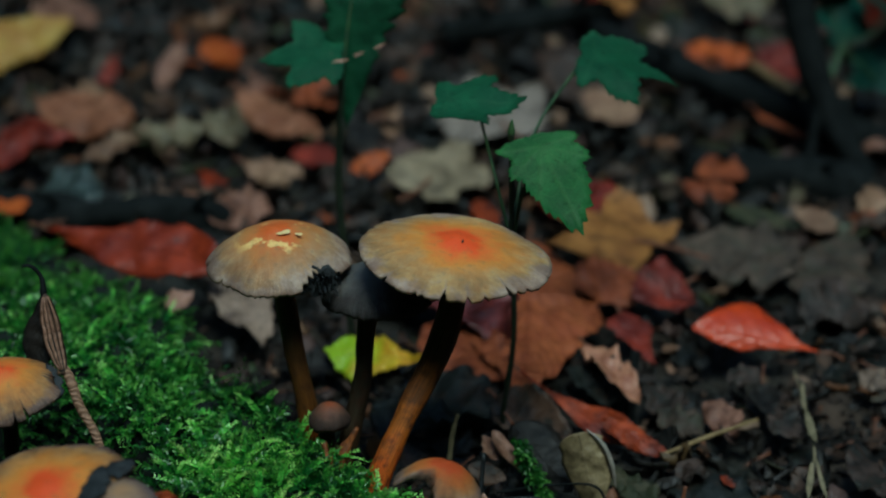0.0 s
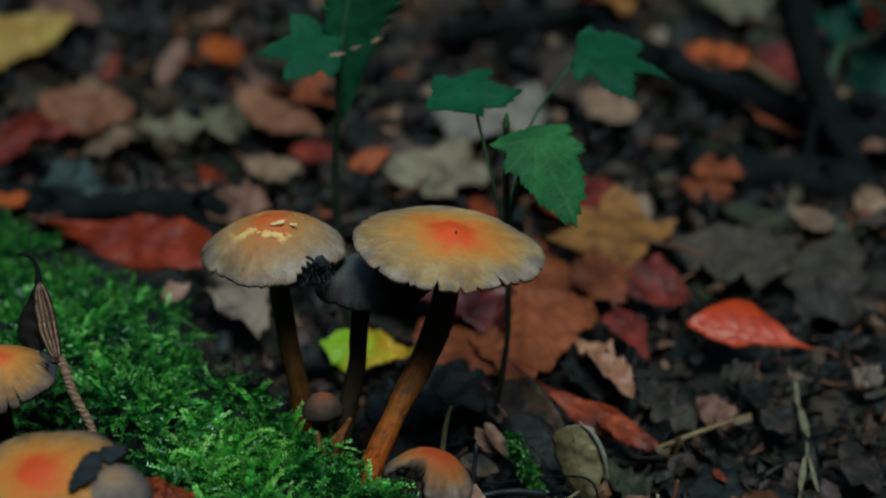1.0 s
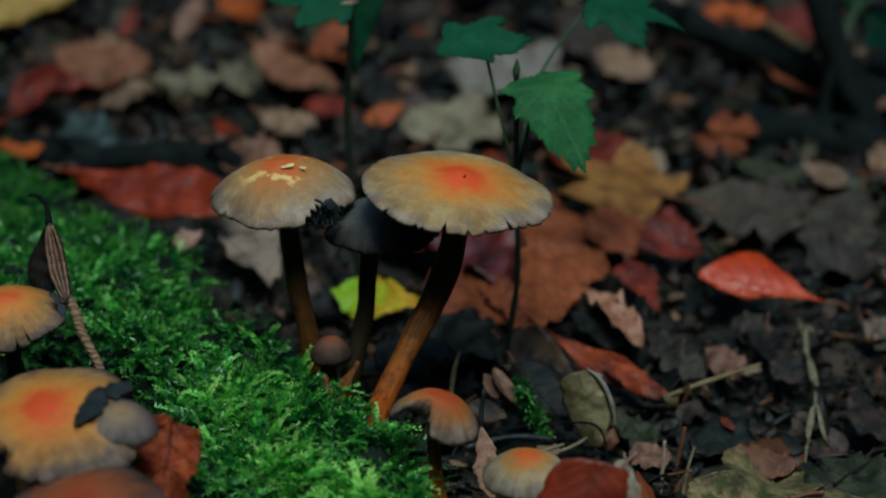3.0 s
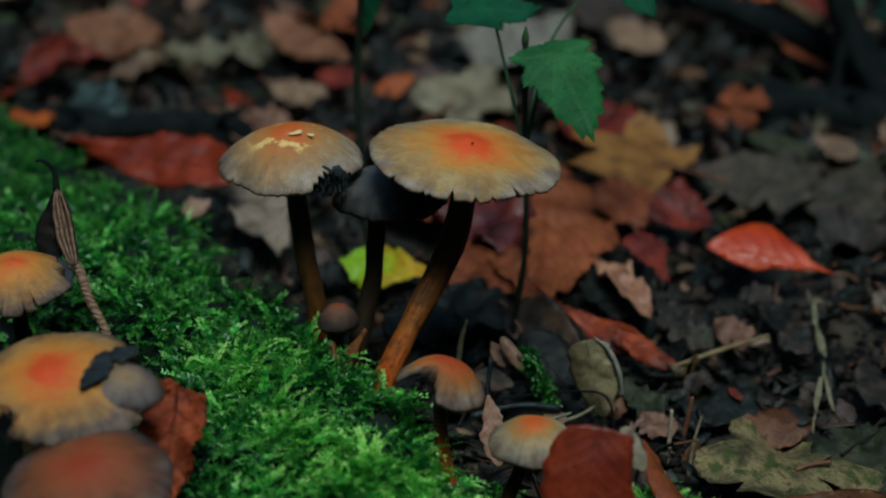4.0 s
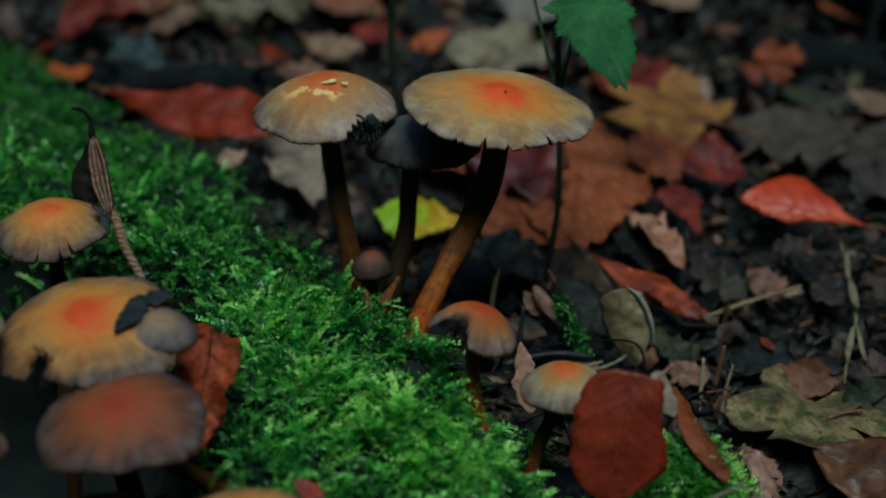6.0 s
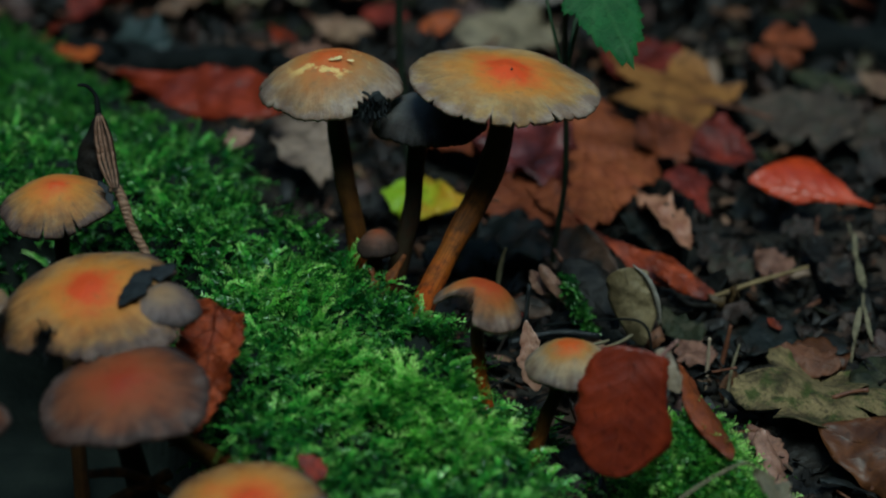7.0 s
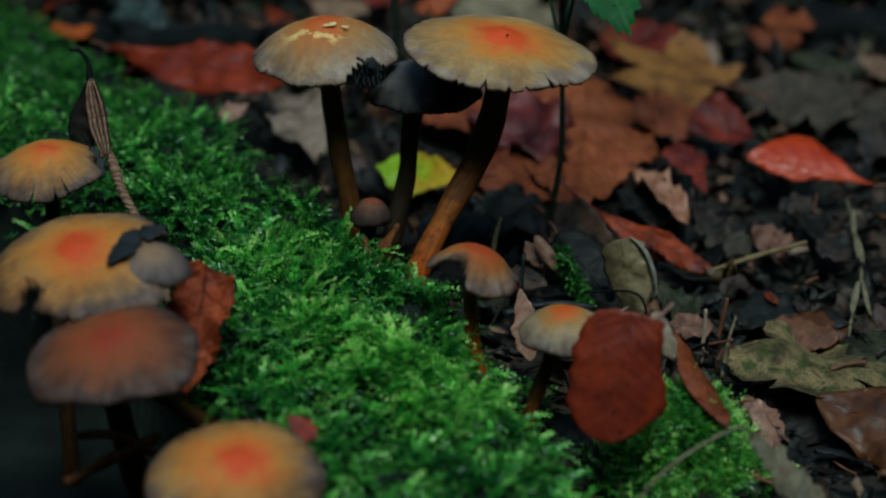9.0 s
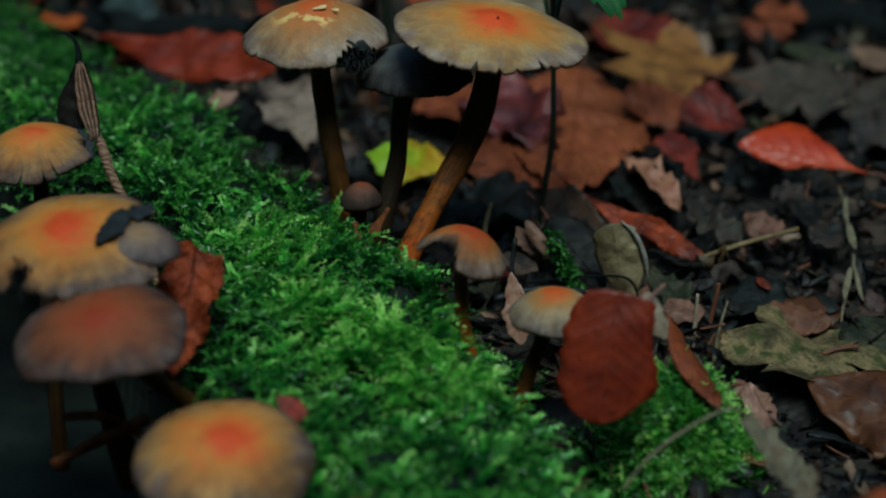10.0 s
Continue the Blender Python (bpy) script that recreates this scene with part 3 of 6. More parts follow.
def solid_sheet(name, top, rows, cols, uvs, mat, thick, wrap=False):
    """Gives a grid of points a second side and a rim."""
    g = top.reshape(rows, cols, 3)
    du = np.gradient(g, axis=0)
    dv = np.gradient(g, axis=1)
    nrm = np.cross(du, dv)
    nrm /= np.linalg.norm(nrm, axis=2, keepdims=True) + 1e-12
    low = (g - nrm * thick).reshape(-1, 3)
    count = rows * cols
    up = grid_faces(rows, cols, wrap)
    faces = up + [tuple(count + q for q in f[::-1]) for f in up]
    if wrap:
        loops = [[(rows - 1) * cols + j for j in range(cols)] + [(rows - 1) * cols]]
    else:
        ring = [j for j in range(cols)] + [i * cols + cols - 1 for i in range(1, rows)]
        ring += [(rows - 1) * cols + j for j in range(cols - 2, -1, -1)] + [i * cols for i in range(rows - 2, -1, -1)]
        loops = [ring]
    for ring in loops:
        faces += [(a, a + count, b + count, b) for a, b in zip(ring, ring[1:])]
    return mesh_from(name, np.concatenate([top, low]), faces, mat, list(uvs) * 2)


MAPLE = ((90, 1.0), (38, 0.92), (142, 0.92), (-14, 0.62), (194, 0.62))


def lobed_mesh(name, radius, mat, lobes=MAPLE, cup=0.0, wrinkle=0.05, seed=0, teeth=0.12, angles=108, rings=7, thick=0.00022, sharp=1.5, waist=0.34):
    """A palmate blade with its stalk at the origin and its middle lobe along +y; u of its map is the way from a lobe's axis."""
    rng = np.random.default_rng(seed)
    ph = rng.uniform(0, 6.28, 6)
    top, uvs = [], []
    for i in range(rings):
        s = (i + 0.15) / (rings - 0.85)
        for j in range(angles):
            a = 2 * math.pi * j / angles
            best, near = 0.16, 1.0
            for deg, reach in lobes:
                d = abs((a - radians(deg) + math.pi) % (2 * math.pi) - math.pi)
                f = reach * max(0.0, 1 - (d / 0.62 if sharp >= 1 else (d / 0.62) ** 2)) ** sharp * (1 - waist) + reach * waist * max(0.0, math.cos(min(d, 1.57)))
                best, near = max(best, f), min(near, d)
            r = radius * best * (1 + teeth * (((j * 5) % 12) / 12 - 0.5))
            x, y = s * r * math.cos(a), s * r * math.sin(a)
            rho = math.hypot(x, y) / radius
            z = cup * rho * rho * radius + wrinkle * radius * (0.6 * math.sin(a * 3 + ph[0]) * rho + 0.4 * math.sin(x / radius * 7 + ph[1]) + 0.35 * math.sin(y / radius * 8 + ph[2])) * min(1, rho * 2)
            top.append((x, y, z))
            uvs.append((min(near, 1.0), rho))
    top = np.array(top)
    count = rings * angles
    low = top - (0, 0, thick)
    up = grid_faces(rings, angles, True) + [tuple(range(angles))[::-1]]
    faces = up + [tuple(count + q for q in f[::-1]) for f in up]
    ring = [(rings - 1) * angles + j for j in range(angles)] + [(rings - 1) * angles]
    faces += [(a, a + count, b + count, b) for a, b in zip(ring, ring[1:])]
    return mesh_from(name, np.concatenate([top, low]), faces, mat, uvs * 2)


def along(base, tip, up):
    """The pose of a blade that runs from base towards tip with its upper side to up."""
    x = (Vector(tip) - Vector(base)).normalized()
    z = Vector(up)
    z = (z - x * z.dot(x)).normalized()
    y = z.cross(x)
    return Matrix.Translation(base) @ Matrix((x, y, z)).transposed().to_4x4()


def facing(centre, tip_way, normal):
    """The pose of a lobed blade: its middle lobe points along tip_way, its upper side to normal."""
    y = Vector(tip_way).normalized()
    z = Vector(normal)
    z = (z - y * z.dot(y)).normalized()
    return Matrix.Translation(centre) @ Matrix((y.cross(z), y, z)).transposed().to_4x4()


KEEP = []
DULL = (DARK, SLATE, UMBER, DIM, DUSK, TEAL, OAK, OAK_GREEN, STRIP, CRUMPLED, BLUSH, TAN)


def leaf(label, shape, base, tip, width, mat, up=(0, 0, 1), stalk=0.012, stalk_to=None, bend=0.0, category="leaf", ridge=True, **more):
    """A fallen leaf: blade and stalk. base and tip are the ends of the blade; a bent blade is lengthened to reach."""
    root = thing("fallen_leaf", label, category, base, "fallen leaves")
    chord = (Vector(tip) - Vector(base)).length
    KEEP.append(((base[0] + tip[0]) / 2, (base[1] + tip[1]) / 2, chord * 0.42))
    length = chord * (abs(bend) / 2 / math.sin(abs(bend) / 2) if abs(bend) > 1e-3 else 1)
    m = along(base, tip, up) @ pose(0, 0, 0, 0, math.degrees(bend) / 2, 0)
    me = blade_mesh("blade", shape, length, width, mat, bend, **more)
    part("blade", me, root, m=m)
    n, cols = more.get("n", 30), 2 * more.get("half", 5) + 1
    spine = [m @ me.vertices[i * cols + cols // 2].co for i in range(0, n - 1, 3)]
    slight = 0.45 if mat in DULL else 1.0
    if ridge:
        part("midrib", tube_mesh("midrib", spine, [max(0.00012, slight * length * 0.0065 * (1 - 0.75 * k / len(spine))) for k in range(len(spine))], mat, 6, 2 * len(spine), 0.05), root)
    if stalk:
        b = Vector(base)
        away = (b - Vector(tip)).normalized() * stalk
        end = Vector(stalk_to) if stalk_to else b + away + Vector((0, 0, stalk * 0.25))
        midway = (b + end) / 2 + Vector((0, 0, stalk * 0.12))
        part("stalk", tube_mesh("stalk", (b - away * 0.1, midway, end), (0.0006, 0.0005, 0.0007), PETIOLE, 6, 8), root)
    return root


def maple(label, centre, radius, turn, mat, tilt=(0, 0), stalk=0.7, **more):
    root = thing("fallen_leaf", label, "leaf", centre, "fallen leaves")
    KEEP.append((centre[0], centre[1], radius))
    m = Matrix.Translation(centre) @ pose(0, 0, 0, tilt[0], tilt[1], turn)
    part("blade", lobed_mesh("blade", radius, mat, **more), root, m=m)
    ends = [m @ Vector(q) for q in ((0, 0.002, 0), (0.002, -radius * stalk * 0.43, 0.002), (0.001, -radius * stalk, 0.004))]
    part("stalk", tube_mesh("stalk", ends, (0.0008, 0.0006, 0.0008), PETIOLE, 6, 8), root)
    return root


# ---- mushrooms ----


def cap_mesh(name, radius, height, mat, seed=0, umbo=0.06, flat=2.2, cuts=(), cracks=14, wavy=0.03, flare=0.0, angles=168, rings=22):
    """A cap with its rim's centre at the origin. cuts: rows of (degrees, half width, depth as a share of the radius)."""
    rng = np.random.default_rng(seed)
    ph = rng.uniform(0, 6.28, 6)
    splits = [(rng.uniform(0, 360), rng.uniform(0.8, 1.6), rng.uniform(0.03, 0.10)) for _ in range(cracks)]
    edge = np.ones(angles)
    for j in range(angles):
        a = 2 * math.pi * j / angles
        edge[j] += wavy * (math.sin(2 * a + ph[0]) * 0.6 + math.sin(3 * a + ph[1]) * 0.5 + math.sin(7 * a + ph[2]) * 0.25) + 0.006 * rng.normal()
        for deg, wide, deep in list(cuts) + splits:
            d = abs((math.degrees(a) - deg + 180) % 360 - 180)
            if d < wide:
                edge[j] -= deep * (1 - (d / wide) ** 2) * (1 if wide < 2 else 0.75 + 0.25 * math.sin(j * 2.1))
    top, uvs = [], []
    rows = [((i + 0.02) / (rings - 0.98)) for i in range(rings)]
    for s in rows:
        for j in range(angles):
            a = 2 * math.pi * j / angles
            rho = min(s, 1.0)
            cutrho = rho if rho < 0.25 else 0.25 + (rho - 0.25) * (edge[j] - 0.25) / 0.75
            z = height * (1 - cutrho ** flat) + umbo * radius * math.exp(-((rho / 0.2) ** 2))
            z += radius * 0.02 * rho * (math.sin(3 * a + ph[3]) * 0.6 + math.sin(5 * a + ph[4]) * 0.4) + flare * radius * max(0, rho - 0.8) ** 2 * 8
            z += radius * 0.006 * math.sin(9 * a + rho * 14 + ph[5]) * rho
            top.append((cutrho * radius * math.cos(a), cutrho * radius * math.sin(a), z))
            uvs.append((j / angles, rho * (0.4 + 0.6 * min(1.0, edge[j])) if rho < 0.9 else rho * 0.98))
    top = np.array(top)
    # the edge rolls under, then a thin inner rim
    last = top[-angles:]
    lip = last * (0.985, 0.985, 1) - (0, 0, 0.0011)
    inner = last * (0.93, 0.93, 1) - (0, 0, 0.0006)
    verts = np.concatenate([top, lip, inner])
    uv2 = list(uvs) + [(u, 1.0) for u, _ in uvs[-angles:]] * 2
    faces = grid_faces(rings + 2, angles, True) + [tuple(range(angles))[::-1]]
    faces = [f[::-1] for f in faces]
    me = mesh_from(name, verts, faces, mat, uv2)
    return me, edge


def gills_mesh(name, radius, height, edge, flat, depth):
    """The underside: folds that run from the rim to the stem."""
    angles = len(edge)
    verts = []
    for s in np.linspace(1.0, 0.12, 9):
        for j in range(angles):
            a = 2 * math.pi * j / angles
            rho = s * 0.955 if s < 0.25 else (0.25 + (s - 0.25) * (edge[j] - 0.25) / 0.75) * 0.955
            z = height * (1 - rho ** flat) - 0.0012 - depth * (1 - s) * (0.35 if j % 2 else 1.0) - (0.0007 if j % 2 == 0 else 0)
            verts.append((rho * radius * math.cos(a), rho * radius * math.sin(a), z))
    faces = grid_faces(9, angles, True)
    return mesh_from(name, verts, faces, GILL, None, False)


def mushroom(label, centre, radius, height, mat, stem, radii, stem_mat, tilt=(0, 0), turn=0, depth=0.004, group="mushrooms", **more):
    """cap, gills and stem; stem is a line from under the cap to the ground."""
    root = thing("mushroom", label, "mushroom", stem[-1], group)
    m = Matrix.Translation(centre) @ pose(0, 0, 0, tilt[0], tilt[1], 0) @ pose(0, 0, 0, 0, 0, turn)
    flat = more.get("flat", 2.2)
    me, edge = cap_mesh("cap", radius, height, mat, **more)
    cap = part("cap", me, root, m=m)
    part("gills", gills_mesh("gills", radius, height, edge, flat, depth), cap, "dark gills under the cap", m)
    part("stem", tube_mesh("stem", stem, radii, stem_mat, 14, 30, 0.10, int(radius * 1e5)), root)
    return root, cap, m


def tatters(parent, at, spread, count, length, seed, label="black torn flesh"):
    """Frayed dark threads that hang from a torn rim."""
    rng = np.random.default_rng(seed)
    verts, faces = [], []
    for _ in range(count):
        p = np.array(at) + rng.normal(0, 1, 3) * np.array(spread)
        d = np.array((rng.normal(0, 0.28), rng.normal(-0.10, 0.25), -rng.uniform(0.6, 1.2)))
        d *= length * rng.uniform(0.5, 1.1) / np.linalg.norm(d)
        w = rng.uniform(0.00018, 0.00045)
        k = len(verts)
        for s, f in ((0, 1.0), (0.5, 0.9), (1.0, 0.25)):
            c = p + d * s + np.array((rng.normal(0, 0.0004), 0, 0))
            for q in range(3):
                a = q * 2.094
                verts.append(c + w * f * np.array((math.cos(a), math.sin(a), 0)))
        for r in (0, 3):
            for q in range(3):
                faces.append((k + r + q, k + r + (q + 1) % 3, k + r + 3 + (q + 1) % 3, k + r + 3 + q))
        faces.append((k, k + 1, k + 2))
        faces.append((k + 8, k + 7, k + 6))
    return part("torn_flesh", mesh_from("torn_flesh", verts, faces, INK), parent, label)


# ---- ground and mossy log ----
EDGE_Y = np.array((-0.40, -0.134, -0.088, -0.040, -0.016, -0.002, 0.024, 0.053, 0.099, 0.117, 0.146, 0.181, 0.23, 0.35))
EDGE_X = np.array((0.17, 0.034, 0.010, -0.010, -0.030, -0.040, -0.057, -0.082, -0.093, -0.108, -0.135, -0.160, -0.20, -0.32))
LEFT_Y = np.array((-0.40, -0.152, -0.106, -0.094, -0.0125, 0.05))
LEFT_X = np.array((0.05, -0.048, -0.070, -0.075, -0.098, -0.16))


def smooth01(v):
    v = np.clip(v, 0, 1)
    return v * v * (3 - 2 * v)


def lumps(x, y, size, seed=0.0):
    return (np.sin(x / size + 1.3 * np.sin(y / size * 0.8 + seed) + seed) * np.cos(y / size * 1.1 + 0.9 * np.sin(x / size * 0.7 + 2 * seed)))


def ground_z(x, y):
    """Height of the bare soil."""
    near = np.exp(-((x / 0.7) ** 2 + (y / 0.7) ** 2))
    z = -0.006 + 0.0025 * lumps(x, y, 0.017, 0.4) * near + 0.002 * lumps(x, y, 0.006, 1.7) * near
    z = z - 0.05 * hollow(x, y) * smooth01((x + 0.30) / 0.08) * smooth01((y + 0.26) / 0.05)
    z = z + 0.05 * lumps(x, y, 2.3, 0.2) * smooth01((np.hypot(x, y) - 1.0) / 4)
    return z


def log_in(x, y):
    """How far a place lies inside the log's right edge, in metres (about)."""
    return (np.interp(y, EDGE_Y, EDGE_X) - x) * 0.80


def hollow(x, y):
    return smooth01((np.interp(y, LEFT_Y, LEFT_X) - x) / 0.014 + 0.3) * smooth01((0.020 - y) / 0.02)


def log_z(x, y):
    d = log_in(x, y)
    top = np.interp(y, (-0.3, -0.12, -0.06, 0.0, 0.06, 0.12, 0.2), (0.017, 0.021, 0.028, 0.031, 0.027, 0.015, 0.010))
    top = top + 0.10 * np.clip(d - 0.03, 0, 0.06) + 0.0042 * lumps(x, y, 0.013, 2.2) + 0.0034 * lumps(x, y, 0.0050, 0.9)
    z = -0.012 + (top + 0.012) * smooth01((d + 0.006) / 0.019)
    return z - hollow(x, y) * (z + 0.045)


def axis(lo, hi, step, far, grow=1.35):
    inner = list(np.arange(lo, hi + step / 2, step))
    s, out = step, []
    v = hi
    while v < far:
        s *= grow
        v += s
        out.append(v)
    s, low = step, []
    v = lo
    while v > -far:
        s *= grow
        v -= s
        low.append(v)
    return np.array(low[::-1] + inner + out)


gx, gy = axis(-0.30, 0.30, 0.004, 150), axis(-0.24, 0.55, 0.004, 150)
X, Y = np.meshgrid(gx, gy)
V = np.stack([X, Y, ground_z(X, Y)], -1).reshape(-1, 3)
ground = new("ground", mesh_from("ground", V, grid_faces(len(gy), len(gx)), SOIL))
tagged(ground, "dark damp forest soil under fallen leaves", "ground", kind="structure")

# unseen ring of dark wood round the clearing, added to block low sky light
ring_n, ring_v = 96, []
for h in np.linspace(-1, 11, 13):
    for k in range(ring_n):
        a = 2 * math.pi * k / ring_n
        r = 9.0 + 0.5 * math.sin(5 * a + h) + 0.3 * math.sin(13 * a - 2 * h)
        ring_v.append((r * math.cos(a), r * math.sin(a), h + (0.9 * math.sin(9 * a) + 0.6 * math.sin(23 * a) if h > 10 else 0)))
backdrop = new("backdrop", mesh_from("backdrop", ring_v, grid_faces(13, ring_n, True), WOODS))
tagged(backdrop, "unseen dark green ring added to block low sky light", "forest", kind="structure")

lx, ly = np.linspace(-0.34, 0.12, 150), np.linspace(-0.30, 0.26, 180)
X, Y = np.meshgrid(lx, ly)
V = np.stack([X, Y, log_z(X, Y)], -1).reshape(-1, 3)
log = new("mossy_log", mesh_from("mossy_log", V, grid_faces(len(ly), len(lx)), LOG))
tagged(log, "rotten log sunk in the soil and overgrown with moss", "log")


def moss_mesh(name, places, normals, seed, length=(0.006, 0.014), leaflets=15, leaf_size=0.0026):
    """Feathery shoots, each with small pointed leaflets all round."""
    rng = np.random.default_rng(seed)
    n = len(places)
    d = normals * 0.9 + rng.normal(0, 0.55, (n, 3)) + (0.15, -0.25, 0.15)
    d[:, 2] = np.abs(d[:, 2]) * 0.8 + 0.12
    d /= np.linalg.norm(d, axis=1, keepdims=True)
    droop = rng.normal(0, 0.5, (n, 3))
    droop[:, 2] = -rng.uniform(0.1, 0.9, n)
    size = rng.uniform(length[0], length[1], n)
    chunks, shoot_pos = [], []
    for k in range(leaflets):
        s = 0.12 + 0.88 * (k + rng.uniform(0, 0.8, n)) / leaflets
        at = places + (d * s[:, None] + droop * (s ** 2)[:, None] * 0.45) * size[:, None]
        run = d + droop * (0.9 * s)[:, None]
        run /= np.linalg.norm(run, axis=1, keepdims=True)
        side = np.cross(run, rng.normal(0, 1, (n, 3)))
        side /= np.linalg.norm(side, axis=1, keepdims=True)
        lean = 0.55 + 0.5 * s
        out = side + run * lean[:, None]
        out /= np.linalg.norm(out, axis=1, keepdims=True)
        flat = np.cross(out, run)
        flat /= np.linalg.norm(flat, axis=1, keepdims=True) + 1e-9
        ln = leaf_size * rng.uniform(0.65, 1.25, n) * (1.15 - 0.5 * s)
        wd = ln * 0.22
        mid = at + out * (ln * 0.42)[:, None]
        fold = np.cross(flat, out) * (wd * 0.5)[:, None]
        a, b = mid + flat * wd[:, None] + fold, mid - flat * wd[:, None] + fold
        chunks.append(np.stack([at, a, at + out * ln[:, None], b], 1))
        shoot_pos.append(s)
    return quad_mesh(name, np.concatenate(chunks), np.concatenate(shoot_pos))


def quad_mesh(name, chunks, shoot_pos, mat=None):
    v = chunks.reshape(-1, 3).astype(np.float32)
    quads = len(v) // 4
    me = bpy.data.meshes.new(name)
    me.vertices.add(len(v))
    me.vertices.foreach_set("co", v.ravel())
    base = (np.arange(quads) * 4)[:, None]
    tri = np.concatenate([base + (0, 1, 2), base + (0, 2, 3)], 1).reshape(-1).astype(np.int32)
    me.loops.add(len(tri))
    me.loops.foreach_set("vertex_index", tri)
    me.polygons.add(quads * 2)
    me.polygons.foreach_set("loop_start", np.arange(0, len(tri), 3, dtype=np.int32))
    uv = me.uv_layers.new(name="UVMap")
    uv.data.foreach_set("uv", np.repeat(np.stack([shoot_pos, shoot_pos], 1).astype(np.float32), 6, 0).ravel())
    me.update(calc_edges=True)
    me.validate()
    me.materials.append(mat or MOSS)
    return me


def frond_mesh(name, places, normals, seed, leaflets=30, mat=None):
    """Arching sprigs with two rows of leaflets, as the larger feather mosses have."""
    rng = np.random.default_rng(seed)
    n = len(places)
    d = normals * 0.55 + rng.normal(0, 0.6, (n, 3)) + (0.25, -0.35, 0.1)
    d[:, 2] = np.abs(d[:, 2]) * 0.7 + 0.25
    d /= np.linalg.norm(d, axis=1, keepdims=True)
    size = rng.uniform(0.008, 0.017, n) * rng.uniform(0.7, 1.15, n) * np.interp(places[:, 1], (-0.14, 0.02), (1.15, 0.92))
    face = np.cross(d, np.cross(np.array((0, 0, 1.0)) + rng.normal(0, 0.35, (n, 3)), d))
    face /= np.linalg.norm(face, axis=1, keepdims=True) + 1e-9
    across = np.cross(d, face)
    sag = rng.uniform(0.15, 0.95, n)
    chunks, shoot_pos = [], []
    for k in range(leaflets):
        s = 0.08 + 0.92 * (k // 2 + 0.5 * (k % 2)) / (leaflets / 2)
        s = np.full(n, s) + rng.normal(0, 0.015, n)
        at = places + (d * s[:, None] - np.array((0, 0, 1.0)) * (sag * s ** 2 * 0.55)[:, None]) * size[:, None]
        hand = (1 if k % 2 else -1) * across
        out = hand * 0.8 + d * 0.75 + face * rng.normal(0.15, 0.25, n)[:, None]
        out /= np.linalg.norm(out, axis=1, keepdims=True)
        flat = np.cross(out, face)
        flat /= np.linalg.norm(flat, axis=1, keepdims=True) + 1e-9
        ln = size * 0.148 * (1.15 - 0.65 * s) * rng.uniform(0.75, 1.2, n)
        wd = ln * 0.25
        mid = at + out * (ln * 0.40)[:, None]
        fold = face * (wd * 0.35)[:, None]
        chunks.append(np.stack([at, mid + flat * wd[:, None] + fold, at + out * ln[:, None], mid - flat * wd[:, None] + fold], 1))
        shoot_pos.append(s)
    return quad_mesh(name, np.concatenate(chunks), np.concatenate(shoot_pos), mat or FROND)


def on_log(count, seed, ylo, yhi, xlo=-0.26, xhi=0.05):
    rng = np.random.default_rng(seed)
    x, y = rng.uniform(xlo, xhi, count), rng.uniform(ylo, yhi, count)
    d = log_in(x, y) + 0.004 * lumps(x, y, 0.008, 3.1)
    thin = 0.75 + 0.25 * lumps(x, y, 0.011, 5.0)
    # Moss thins near the edge, so bare dark log paints in the left cap's shade.
    keep = (d > 0.002) & ((y < 0.02) | (y > 0.085) | (rng.uniform(0, 0.020, count) < d - 0.002)) & (hollow(x, y) < 0.35) & (rng.uniform(0, 1, count) < thin)
    x, y = x[keep], y[keep]
    e = 0.002
    nrm = np.stack([(log_z(x - e, y) - log_z(x + e, y)) / (2 * e), (log_z(x, y - e) - log_z(x, y + e)) / (2 * e), np.ones_like(x)], 1)
    nrm /= np.linalg.norm(nrm, axis=1, keepdims=True)
    return np.stack([x, y, log_z(x, y) - 0.001], 1), nrm


places, nrm = on_log(20000, 3, -0.19, 0.05)
far_places, far_nrm = on_log(12000, 4, 0.05, 0.26, -0.30)
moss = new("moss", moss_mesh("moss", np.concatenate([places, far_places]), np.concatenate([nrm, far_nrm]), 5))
fp, fn = on_log(17000, 8, -0.19, 0.10)
clump = lumps(fp[:, 0], fp[:, 1], 0.0042, 7.7) > np.random.default_rng(6).uniform(-0.9, 0.8, len(fp))
fp, fn = fp[clump], fn[clump]
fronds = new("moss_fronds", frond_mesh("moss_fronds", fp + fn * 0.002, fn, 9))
rng = np.random.default_rng(17)
heap = np.concatenate([rng.normal(0, 1, (n, 2)) * (sx, sy) + (cx, cy) for n, cx, cy, sx, sy in ((420, -0.027, -0.085, 0.010, 0.007), (240, -0.010, -0.098, 0.008, 0.006), (150, -0.047, -0.066, 0.007, 0.005), (130, -0.062, -0.030, 0.009, 0.006))])
heap_at = np.stack([heap[:, 0], heap[:, 1], log_z(heap[:, 0], heap[:, 1]) + 0.004], 1)
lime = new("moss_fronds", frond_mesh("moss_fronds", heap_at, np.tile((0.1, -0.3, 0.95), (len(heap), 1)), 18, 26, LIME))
tagged(lime, "brighter yellow-green moss sprigs on the log", "moss", kind="stuff")
tagged(fronds, "arching feathery moss sprigs over the log", "moss", kind="stuff")
tagged(moss, "bright green feathery moss covering the log", "moss", kind="stuff")


